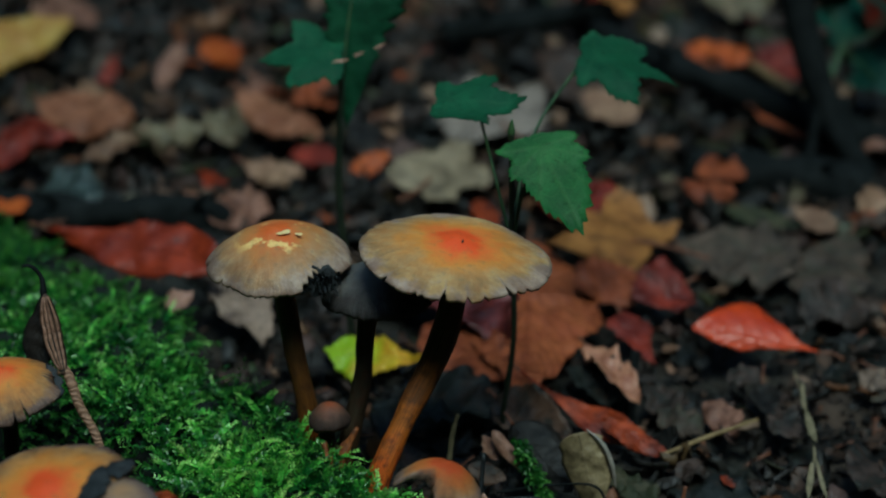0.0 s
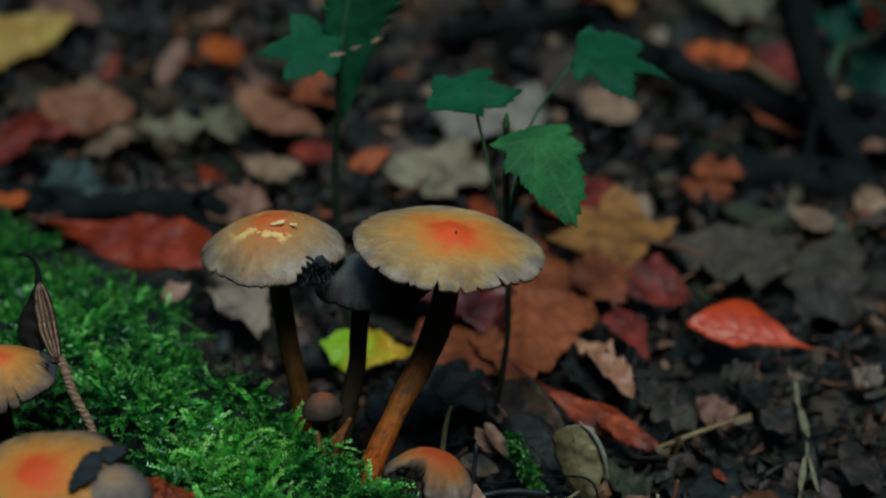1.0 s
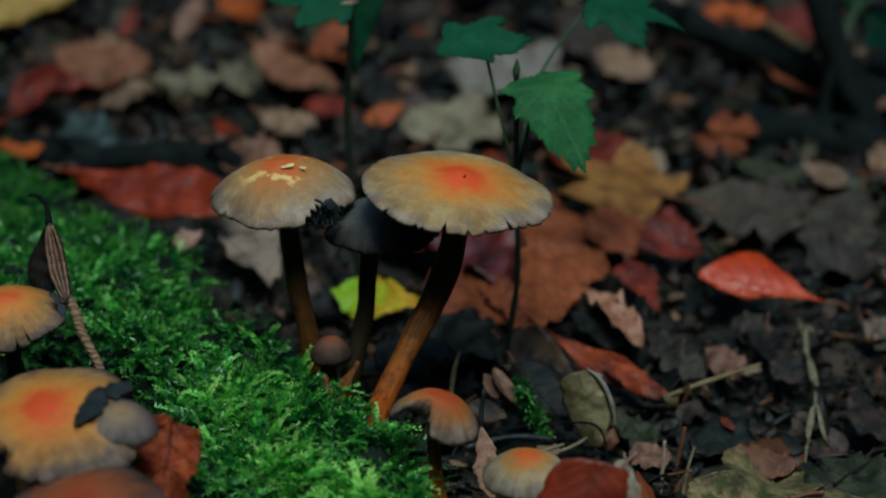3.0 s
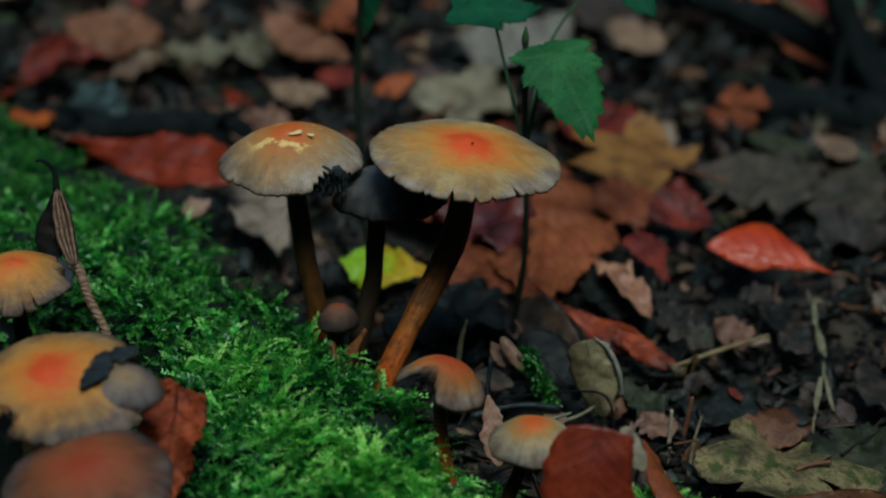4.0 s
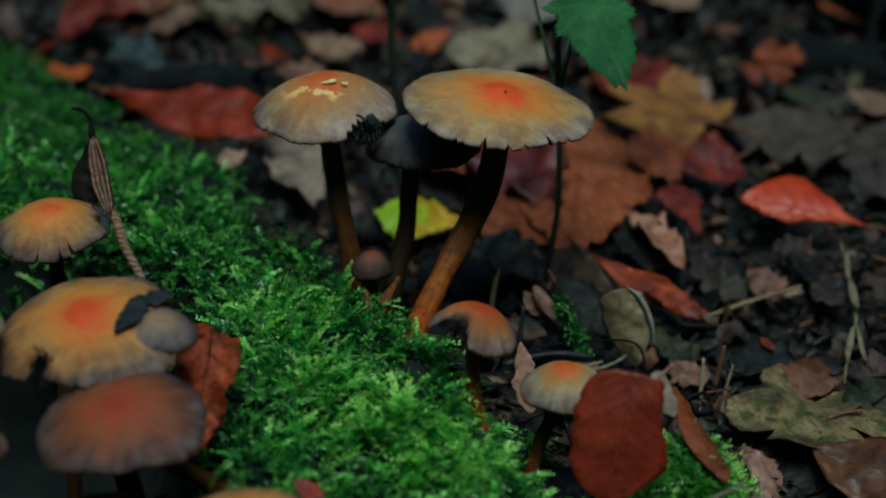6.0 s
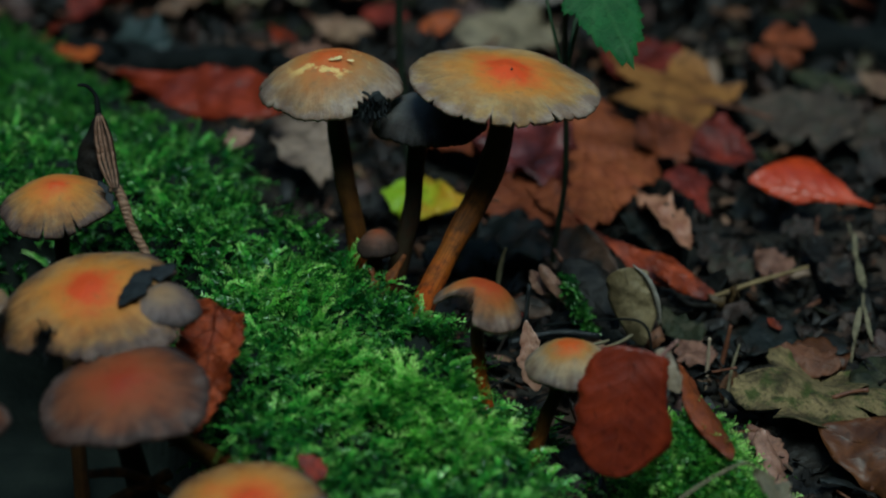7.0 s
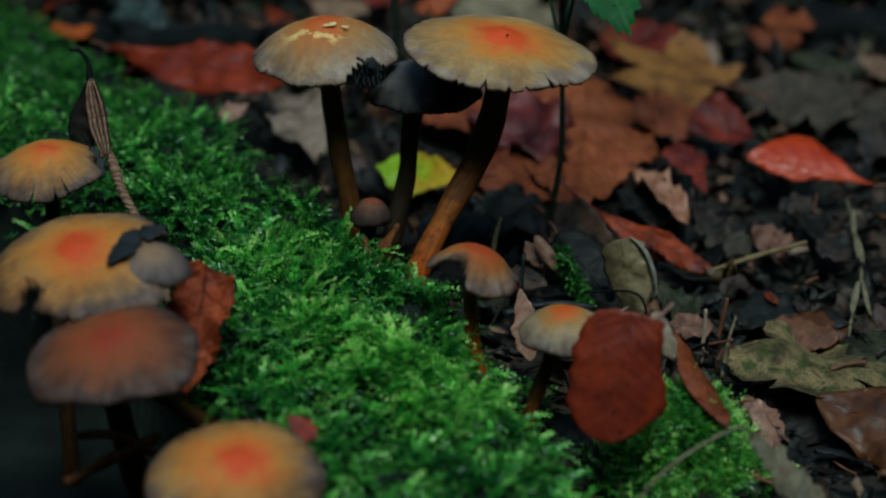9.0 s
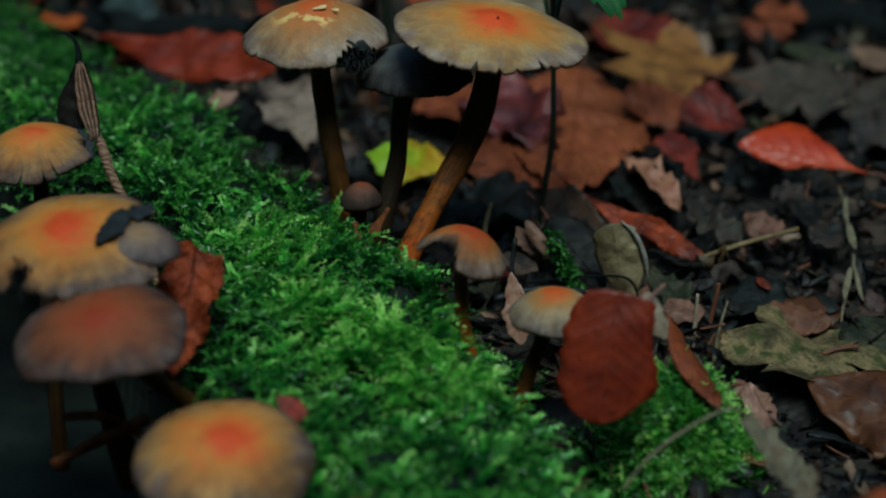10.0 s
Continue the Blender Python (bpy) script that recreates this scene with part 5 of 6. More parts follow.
leaf("grey-brown lobed leaf on the forest floor", "oak", (0.1500, 0.200, 0.008), (0.1280, 0.140, 0.006), 0.034, DUSK, (0, -0.25, 0.97), 0.006, seed=42, wrinkle=0.04)
leaf("dark red leaf in shade", "beech", (0.0300, 0.235, 0.010), (0.0650, 0.208, 0.012), 0.026, DARK_RED, (0, -0.4, 0.9), 0.004, seed=43)
leaf("pale scrap of bark-coloured leaf", "oak", (0.1300, 0.220, 0.010), (0.1440, 0.203, 0.008), 0.014, TAN, (0, -0.4, 0.9), 0.0, seed=44)
leaf("dark wet leaf between the stems", "beech", (-0.0100, 0.080, 0.006), (0.0140, 0.056, 0.008), 0.026, SLATE, (0, -0.4, 0.9), 0.004, seed=45, cup=-0.3, wrinkle=0.12)
leaf("dark green-grey wet leaf on the forest floor", "beech", (-0.0300, 0.062, 0.006), (0.0000, 0.044, 0.010), 0.022, SLATE, (0, -0.4, 0.9), 0.0, seed=46, cup=-0.4, wrinkle=0.2, ragged=0.3)
leaf("shiny pinkish curl of bark", "narrow", (0.0105, 0.009, 0.0270), (0.0210, 0.005, 0.0150), 0.0062, BLUSH, (0.2, -0.75, 0.6), 0.0, cup=-1.2, seed=47)
leaf("black folded leaf on the forest floor", "beech", (0.0170, 0.026, 0.020), (0.0360, 0.008, 0.006), 0.020, DARK, (-0.3, -0.6, 0.7), 0.004, cup=-0.8, seed=48)
leaf("tan leaf scrap behind the small mushroom", "oak", (0.0075, -0.034, 0.0300), (0.0115, -0.042, 0.010), 0.009, BLUSH, (-0.2, -0.9, 0.3), 0.0, cup=0.4, seed=49)
leaf("brown leaf edge in the litter", "beech", (0.1090, 0.001, 0.005), (0.0850, -0.006, 0.004), 0.017, CHESTNUT, (0, -0.45, 0.9), 0.0, seed=50, cup=-0.5, wrinkle=0.09, ragged=0.10)
leaf("pinkish scrap beside the oak leaf", "oak", (0.0750, -0.045, 0.004), (0.0860, -0.060, -0.002), 0.010, PINK, (0, -0.6, 0.7), 0.0, seed=51)
leaf("black wet leaf in the hollow", "beech", (0.0800, -0.050, -0.002), (0.1050, -0.066, -0.003), 0.026, DARK, (0, -0.4, 0.9), 0.0, seed=52)
leaf("pale leaf scrap on the moss", "oak", (-0.1015, 0.104, 0.026), (-0.0945, 0.090, 0.028), 0.012, BLUSH, (0.1, -0.7, 0.7), 0.0, seed=53, wrinkle=0.1)
leaf("red leaf scrap in the back", "beech", (-0.0700, 0.268, 0.010), (-0.0500, 0.255, 0.012), 0.014, DARK_RED, (0, -0.4, 0.9), 0.0, seed=54)
leaf("orange curled scrap behind the caps", "beech", (-0.0450, 0.250, 0.008), (-0.0300, 0.262, 0.012), 0.010, ORANGE, (0, -0.6, 0.8), 0.0, seed=55)
leaf("orange leaf behind the seedling", "beech", (0.0070, 0.222, 0.010), (0.0110, 0.190, 0.010), 0.011, DEEP_ORANGE, (0.2, -0.5, 0.85), 0.0, cup=0.5, seed=56)

leaf("pale pink scrap of leaf on dead wood", "oak", (0.0075, 0.012, 0.0235), (0.0125, 0.010, 0.0160), 0.006, BLUSH, (0.1, -0.7, 0.7), 0.0, seed=59, cup=-0.6)
leaf("white triangular scrap of leaf", "nettle", (0.0362, 0.004, 0.0235), (0.0390, 0.002, 0.0175), 0.004, PALE, (0.1, -0.8, 0.6), 0.0, seed=60)
leaf("mottled green-brown scrap of leaf", "beech", (0.0030, 0.006, 0.0160), (0.0150, 0.001, 0.0140), 0.008, UMBER, (0.0, -0.6, 0.8), 0.0, seed=61, cup=-0.5)
leaf("tan torn scrap by a thin twig", "oak", (0.0260, -0.004, 0.0100), (0.0300, -0.010, 0.0060), 0.008, TAN, (0.0, -0.5, 0.8), 0.0, seed=62, cup=0.4)
leaf("greyish violet leaf scrap in the litter", "oak", (0.0560, 0.004, 0.0050), (0.0640, -0.010, 0.0040), 0.014, PINK, (0.0, -0.4, 0.9), 0.0, seed=63, wrinkle=0.08)
leaf("greyish brown crumpled leaf in the litter", "oak", (0.0636, 0.0783, 0.007), (0.0742, 0.0583, 0.006), 0.016, DIM, (0.12, -0.4, 0.9), 0.0, seed=64, wrinkle=0.14, cup=0.0, twist=0.4)
leaf("small pinkish crumpled leaf in the litter", "beech", (0.0841, 0.0672, 0.007), (0.0923, 0.0476, 0.006), 0.014, PINK, (-0.24, -0.4, 0.9), 0.0, seed=65, wrinkle=0.14, cup=-0.8, twist=0.0)
leaf("pale curled leaf scrap in the litter", "oak", (0.1383, 0.0894, 0.007), (0.1455, 0.0792, 0.006), 0.012, CRUMPLED, (0.00, -0.4, 0.9), 0.0, seed=66, wrinkle=0.14, cup=0.4, twist=-0.4)
leaf("brownish pink curled leaf in the litter", "beech", (0.1294, 0.0384, 0.007), (0.1348, 0.0072, 0.006), 0.014, DIM, (0.24, -0.4, 0.9), 0.0, seed=67, wrinkle=0.14, cup=-0.4, twist=0.6)
leaf("large grey-brown crumpled leaf in the litter", "oak", (0.1219, 0.1306, 0.007), (0.1486, 0.1486, 0.006), 0.030, DIM, (-0.12, -0.4, 0.9), 0.0, seed=68, wrinkle=0.14, cup=0.8, twist=0.2)
leaf("dull brown leaf scrap in the litter", "beech", (0.1025, 0.0808, 0.007), (0.0926, 0.0906, 0.006), 0.012, DIM, (0.12, -0.4, 0.9), 0.0, seed=69, wrinkle=0.14, cup=0.0, twist=-0.2)
leaf("violet-grey leaf scrap in the litter", "oak", (0.0781, 0.0165, 0.007), (0.0706, 0.0271, 0.006), 0.012, DIM, (-0.24, -0.4, 0.9), 0.0, seed=70, wrinkle=0.14, cup=-0.8, twist=-0.6)
leaf("dim brown leaf in the litter", "beech", (0.1135, 0.0451, 0.007), (0.1057, 0.0623, 0.006), 0.016, DIM, (0.00, -0.4, 0.9), 0.0, seed=71, wrinkle=0.14, cup=0.4, twist=0.4)
leaf("blue-grey wet leaf scrap in the litter", "oak", (0.0516, 0.0968, 0.007), (0.0568, 0.0777, 0.006), 0.012, SLATE, (0.24, -0.4, 0.9), 0.0, seed=72, wrinkle=0.14, cup=-0.4, twist=0.0)

leaf("olive-tan folded leaf on the forest floor", "oak", (-0.1540, 0.250, 0.012), (-0.1300, 0.276, 0.016), 0.012, TAN, (0.2, -0.5, 0.85), 0.005, cup=-1.0, wrinkle=0.2, ragged=0.3, seed=101)
leaf("olive crumpled leaf leaning on another", "beech", (-0.1360, 0.268, 0.018), (-0.1060, 0.286, 0.012), 0.018, STRIP, (-0.2, -0.5, 0.85), 0.005, cup=-1.2, wrinkle=0.2, ragged=0.3, seed=117)
leaf("olive-grey crumpled leaf on the forest floor", "oak", (-0.1080, 0.300, 0.012), (-0.0900, 0.270, 0.014), 0.020, STRIP, (-0.2, -0.5, 0.8), 0.004, cup=0.9, wrinkle=0.16, seed=102)
leaf("pale pink curl of leaf on the forest floor", "narrow", (-0.1250, 0.368, 0.018), (-0.1320, 0.330, 0.012), 0.012, BLUSH, (0.3, -0.6, 0.7), 0.004, cup=-0.9, wrinkle=0.08, seed=103)
leaf("red-brown leaf behind a seedling", "beech", (-0.0500, 0.345, 0.016), (-0.0720, 0.312, 0.012), 0.022, BROWN, (0.0, -0.5, 0.85), 0.004, cup=-0.4, wrinkle=0.08, seed=104)
leaf("tan crumpled leaf behind the moss", "oak", (-0.0900, 0.256, 0.010), (-0.0640, 0.236, 0.012), 0.016, TAN, (0.0, -0.5, 0.85), 0.004, cup=-0.7, wrinkle=0.14, seed=105)
leaf("pinkish grey leaf behind the caps", "oak", (-0.1020, 0.216, 0.008), (-0.0740, 0.206, 0.010), 0.022, PINK, (0.0, -0.5, 0.85), 0.004, wrinkle=0.14, seed=106)
leaf("mauve-brown leaf far behind", "beech", (-0.2000, 0.425, 0.014), (-0.1680, 0.400, 0.016), 0.024, PINK, (0.0, -0.5, 0.85), 0.004, wrinkle=0.12, cup=-0.5, seed=107)
leaf("grey-tan leaf far behind", "oak", (0.1100, 0.452, 0.016), (0.1450, 0.438, 0.018), 0.030, STRIP, (0.0, -0.5, 0.85), 0.004, wrinkle=0.12, seed=108)
leaf("orange-brown leaf curled by shadowed soil", "beech", (0.0880, 0.240, 0.010), (0.1080, 0.226, 0.012), 0.014, BROWN, (0.0, -0.5, 0.85), 0.004, cup=-0.8, wrinkle=0.1, seed=109)
leaf("pinkish brown leaf beside the dark plant", "beech", (0.1560, 0.296, 0.010), (0.1760, 0.276, 0.014), 0.022, PINK, (0.0, -0.5, 0.85), 0.004, cup=-0.5, wrinkle=0.1, seed=110)
leaf("dull orange leaf curled in the litter", "beech", (0.1050, -0.010, 0.006), (0.0840, -0.004, 0.007), 0.014, PEACH, (0.0, -0.5, 0.85), 0.0, cup=-0.7, wrinkle=0.1, seed=111)
leaf("pale curled leaf tip among dark leaves", "narrow", (0.0780, -0.052, 0.006), (0.0850, -0.080, 0.002), 0.009, BLUSH, (0.3, -0.6, 0.7), 0.0, cup=-0.9, wrinkle=0.08, seed=112)
leaf("dark greenish leaf flat in the litter", "beech", (0.0680, 0.020, 0.002), (0.0980, 0.010, 0.002), 0.020, SLATE, (0.0, -0.3, 0.95), 0.0, wrinkle=0.08, seed=114)
leaf("small green blade with a yellow tip in the moss", "narrow", (-0.0690, -0.108, 0.0300), (-0.0655, -0.124, 0.0230), 0.0052, BLADE_GREEN, (-0.1, -0.8, 0.6), 0.0, cup=0.5, seed=115)
leaf("dark red scrap of leaf caught in the moss", "oak", (-0.0500, -0.128, 0.0370), (-0.0420, -0.134, 0.0340), 0.007, DARK_RED, (0.1, -0.7, 0.7), 0.0, cup=-0.4, seed=116)
leaf("brownish green crumpled leaf beside the twig", "oak", (0.0500, 0.022, 0.006), (0.0620, 0.004, 0.004), 0.014, OAK_GREEN, (0.1, -0.4, 0.9), 0.0, wrinkle=0.14, seed=118)
leaf("dark violet leaf behind the twisted orange one", "beech", (0.0400, 0.092, 0.010), (0.0540, 0.066, 0.006), 0.018, SLATE, (-0.1, -0.5, 0.85), 0.0, cup=0.8, wrinkle=0.16, seed=119)
leaf("grey-tan crumpled leaf on dark litter", "oak", (0.0660, 0.060, 0.008), (0.0800, 0.046, 0.006), 0.014, DUSK, (0.1, -0.5, 0.85), 0.0, wrinkle=0.16, seed=120)
leaf("orange scrap of leaf in the dark litter", "oak", (0.0840, 0.020, 0.006), (0.0880, 0.014, 0.005), 0.0035, DEEP_ORANGE, (0.1, -0.5, 0.85), 0.0, wrinkle=0.1, seed=121)
leaf("red spot of leaf between black stems", "oak", (0.0270, -0.014, 0.0090), (0.0295, -0.017, 0.0070), 0.003, RED, (0.1, -0.7, 0.7), 0.0, wrinkle=0.1, seed=122)

# the curled leaf that stands in the moss like a pod
pod = thing("curled_leaf", "dry curled leaf standing upright with a twisted stalk", "leaf", (-0.109, -0.018, 0.0387))
pod_pose = along((-0.1248, -0.0045, 0.0792), (-0.1196, -0.0125, 0.0565), (0.50, -0.82, 0.2))
# The blade is darker than its ribs, painting shade into the grooves.
pod_blade = blade_mesh("blade", "narrow", 0.0250, 0.0074, UMBER, 0.12, -0.9, 0.3, 0.01, 60, 30, 8)
ribbed = part("blade", pod_blade, pod, "folded ribbed pinkish brown blade", pod_pose)
for col in (2, 5, 8, 12):
    ridge_line = [pod_pose @ pod_blade.vertices[i * 17 + col].co for i in range(1, 29, 3)]
    part("rib", tube_mesh("rib", ridge_line, [0.00020 + 0.00034 * math.sin(math.pi * (k + 0.5) / len(ridge_line)) for k in range(len(ridge_line))], POD, 6, 24, 0.15, col), ribbed)
# A flat dark sheet paints the shaded inside of the curl.
part("inner_fold", blade_mesh("inner_fold", "drop", 0.0275, 0.0110, DARK, 0.06, -0.4, 0.1, 0.01, 61, 30, 6), pod, "inner side of the blade, painted dark as shaded",
     along((-0.1256, -0.0030, 0.0806), (-0.1282, -0.0095, 0.0540), (-0.30, -0.92, 0.25)))
part("tip", tube_mesh("tip", ((-0.1255, -0.003, 0.078), (-0.1262, -0.001, 0.083), (-0.1290, 0.000, 0.086), (-0.1320, 0.000, 0.0862)), (0.0012, 0.0007, 0.0006, 0.0004), BARK, 6, 12), pod, "dark hooked tip")
twist_line = [(-0.1199 + 0.0114 * s + 0.0004 * math.sin(s * 9), -0.011 - 0.010 * s, 0.0590 - 0.0215 * s) for s in np.linspace(0, 2.5, 55)]
part("stalk", tube_mesh("stalk", twist_line, [0.0012 + 0.0005 * math.sin(min(1.0, k / 5) * 1.57) - 0.0004 * min(k, 22) / 22 for k in range(55)], PODSTALK, 10, 160, 0.04, 3), pod, "twisted ribbed brown stalk")


# ---- green seedlings ----
def seedling(label, at):
    return thing("seedling", label, "seedling", at, "seedlings")


near = seedling("young maple seedling with three green toothed leaves", (0.0144, 0.045, 0.0))
part("stem", tube_mesh("stem", ((0.0150, 0.046, -0.008), (0.0144, 0.045, 0.0125), (0.0172, 0.045, 0.040), (0.0165, 0.045, 0.066), (0.0156, 0.045, 0.085), (0.0150, 0.045, 0.108), (0.0148, 0.045, 0.113)), (0.0011, 0.0010, 0.0009, 0.0009, 0.0009, 0.0008, 0.0012), DARK_STALK, 8, 40, 0.12), near, "thin dark stem")
part("bud", tube_mesh("bud", ((0.0148, 0.045, 0.110), (0.0148, 0.045, 0.1135), (0.0149, 0.045, 0.1175)), (0.0007, 0.0013, 0.0003), GREEN_STALK, 8, 10, 0.0), near)


def green_leaf(plant, mesh, m, points):
    ob = part("leaf", mesh, plant, m=m)
    part("leaf_stalk", tube_mesh("leaf_stalk", points, (0.0006, 0.0005, 0.0005), GREEN_STALK, 6, 18, 0.05), ob, "slender green stalk")
    return ob


HEART = ((90, 1.0), (66, 0.50), (112, 0.50), (142, 0.50), (30, 0.48), (-12, 0.44), (176, 0.38))
green_leaf(near, lobed_mesh("leaf", 0.0325, GREEN, HEART, -0.1, 0.05, 70, 0.15, 132, 8, sharp=1.4, waist=0.62), facing((0.0240, 0.040, 0.1110), (0.0120, -0.0250, -0.0150), (-0.05, -0.62, 0.78)),
           ((0.0155, 0.045, 0.070), (0.0190, 0.046, 0.092), (0.0240, 0.0402, 0.1108)))
SEED = ((90, 1.0), (40, 0.88), (140, 0.88), (-8, 0.6), (188, 0.6))
green_leaf(near, lobed_mesh("leaf", 0.0245, GREEN_LOBED, SEED, 0.1, 0.08, 71, 0.16, 120, 7, sharp=1.2, waist=0.58), facing((-0.0050, 0.062, 0.1165), (1.0, -0.1, -0.02), (-0.05, -0.12, 0.99)),
           ((0.0150, 0.046, 0.078), (0.0090, 0.056, 0.098), (0.0043, 0.0620, 0.1150)))
green_leaf(near, lobed_mesh("leaf", 0.0285, GREEN_LOBED, SEED, -0.2, 0.08, 72, 0.16, 120, 7, sharp=1.2, waist=0.58), facing((0.0430, 0.100, 0.118), (0.97, -0.1, -0.12), (0.0, -0.15, 0.98)),
           ((0.0152, 0.046, 0.076), (0.0225, 0.070, 0.102), (0.0400, 0.100, 0.118)))

back = seedling("dark green seedling with insect-bitten leaves", (-0.041, 0.110, 0.0))
part("stem", tube_mesh("stem", ((-0.0375, 0.112, -0.006), (-0.0400, 0.110, 0.030), (-0.0425, 0.110, 0.066), (-0.0415, 0.110, 0.098), (-0.0410, 0.110, 0.112)), (0.0016, 0.0015, 0.0013, 0.0011, 0.0009), DARK_STALK, 8, 30), back, "dark stem")
green_leaf(back, blade_mesh("leaf", "nettle", 0.060, 0.031, GREEN_LOBED, -0.3, -0.3, 0.1, 0.03, 73, 88, 6, crumple=0.015), along((-0.0330, 0.125, 0.143), (-0.0400, 0.105, 0.092), (0.0, -0.85, 0.5)),
           ((-0.0412, 0.110, 0.106), (-0.0380, 0.120, 0.130), (-0.0330, 0.125, 0.143)))
green_leaf(back, lobed_mesh("leaf", 0.0240, GREEN_LOBED, SEED, -0.1, 0.08, 74, 0.14, 120, 7, sharp=1.2, waist=0.58), facing((-0.0450, 0.110, 0.1135), (-1.0, 0.0, 0.02), (0.05, -0.35, 0.93)),
           ((-0.0412, 0.110, 0.108), (-0.0430, 0.110, 0.111), (-0.0450, 0.110, 0.1135)))
bite = [blade_mesh("bite_mark", "beech", ln, 0.0010, BLUSH, 0.1, 0.3, 0.3, 0.12, k, 14, 3, 0.0003, ragged=0.4) for k, ln in enumerate((0.0060, 0.0035, 0.0050))]
for me, (p, q) in zip(bite, (((-0.0445, 0.1060, 0.1120), (-0.0385, 0.1055, 0.1130)), ((-0.0370, 0.1055, 0.1145), (-0.0320, 0.1055, 0.1165)), ((-0.0305, 0.1055, 0.1170), (-0.0240, 0.1060, 0.1200)))):
    part("bite_mark", me, back, "pale dry bite mark", along(p, q, (0, -0.9, 0.4)))

side = seedling("dark plant with blue-green leaves behind the litter", (0.165, 0.262, 0.0))
part("stem", tube_mesh("stem", ((0.1720, 0.253, -0.008), (0.1590, 0.270, 0.012), (0.1500, 0.280, 0.025), (0.1415, 0.290, 0.046), (0.1360, 0.300, 0.067), (0.1330, 0.305, 0.100)), (0.0050, 0.0055, 0.0060, 0.0070, 0.0075, 0.0070), BARK, 8, 30), side, "dark leaning stem")
for line_pts in (((0.1560, 0.285, 0.030), (0.1580, 0.270, 0.010), (0.1570, 0.255, -0.010)), ((0.1470, 0.284, 0.034), (0.1420, 0.270, 0.012), (0.1400, 0.258, -0.010)), ((0.1540, 0.276, 0.018), (0.1640, 0.262, 0.006), (0.1680, 0.245, -0.008))):
    part("shoot", tube_mesh("shoot", line_pts, (0.0026, 0.0022, 0.0020), BARK, 8, 16), side, "thin dark shoot")
for k, (c, r, turn, tl) in enumerate((((0.160, 0.306, 0.052), 0.024, 40, 55), ((0.172, 0.300, 0.032), 0.024, -30, 60), ((0.180, 0.306, 0.056), 0.026, 100, 50), ((0.150, 0.310, 0.064), 0.020, 200, 55))):
    green_leaf(side, lobed_mesh("leaf", r, GREEN_TEAL, SEED, -0.2, 0.08, 80 + k, 0.14, 96, 6, sharp=1.2, waist=0.58), Matrix.Translation(c) @ pose(0, 0, 0, tl, 0, turn), ((0.1480, 0.284, 0.034), (0.155, 0.296, 0.046), c))


# ---- sticks, twigs and vines ----
def stick(name, label, points, radii, mat, sides=8, count=24, lumpy=0.18, seed=0):
    me = tube_mesh(name, points, radii, mat, sides, count, lumpy, seed)
    if name != "branch":
        return tagged(new(name, me), label, "twig", "twigs")
    root = thing("branch", label, "branch", points[0], "branches")
    part("limb", me, root)
    for k, s in enumerate((0.3, 0.7)):
        c = spline(points, 11)[int(s * 10)]
        end = c + np.array((0.010 * (1 if k else -1), -0.012, 0.014))
        part("side_twig", tube_mesh("side_twig", (c, (c + end) / 2 + (0, 0, 0.002), end), (0.0022, 0.0016, 0.0009), mat, 7, 10, 0.15, k), root, "snapped side twig")
    return root


stick("twig", "pale broken twig lying on dead leaves", ((0.0987, 0.0492, 0.0100), (0.0825, 0.0406, 0.0085), (0.0663, 0.0321, 0.0060)), (0.0006, 0.0008, 0.0006), TWIG)
stick("twig", "short upright dry stick", ((0.0640, -0.012, 0.0148), (0.0639, -0.012, 0.006), (0.0636, -0.012, -0.008)), (0.0005, 0.0006, 0.0007), PALE_STICK)
stick("twig", "leaning bit of brown stalk", ((0.0712, 0.002, 0.0120), (0.0700, 0.001, 0.0040), (0.0680, 0.000, -0.008)), (0.0006, 0.0008, 0.0007), PETIOLE)
grass = thing("grass_stalk", "withered yellow grass stalk with dry husks", "grass", (0.1100, 0.004, 0.0))
part("stem", tube_mesh("stem", ((0.1140, 0.080, 0.012), (0.1152, 0.062, 0.010), (0.1146, 0.043, 0.010), (0.1152, 0.030, 0.008), (0.1112, 0.011, 0.004), (0.1100, 0.004, -0.004)), (0.0003, 0.0005, 0.0006, 0.0005, 0.0006, 0.0004), STRAW, 6, 40, 0.4), grass)
for k, (b, e, wd) in enumerate((((0.1146, 0.052, 0.013), (0.1152, 0.032, 0.008), 0.0030), ((0.1150, 0.066, 0.015), (0.1138, 0.052, 0.010), 0.0018), ((0.1134, 0.022, 0.010), (0.1102, 0.008, 0.003), 0.0022), ((0.1150, 0.024, 0.010), (0.1160, 0.006, 0.003), 0.0015))):
    part("husk", blade_mesh("husk", "narrow", (Vector(e) - Vector(b)).length, wd, STRAW, 0.4, 0.9, 0.9, 0.06, 130 + k, 16, 3), grass, m=along(b, e, (0.1, -0.6, 0.8)))
stick("twig", "thin leaning stalk beside a pale stick", ((0.0735, -0.010, 0.012), (0.0712, -0.014, 0.004), (0.0700, -0.018, -0.006)), (0.0004, 0.0006, 0.0006), STRAW, 6, 12, 0.2, 7)
stick("twig", "small upright grey twig", ((-0.0004, 0.010, 0.032), (-0.0018, 0.010, 0.026), (-0.0030, 0.009, 0.016)), (0.0005, 0.0008, 0.0010), STRAW)
stick("twig", "dark stub of stem in the litter", ((0.0600, 0.085, 0.016), (0.0590, 0.078, 0.006), (0.0580, 0.072, -0.006)), (0.0020, 0.0018, 0.0020), BARK)
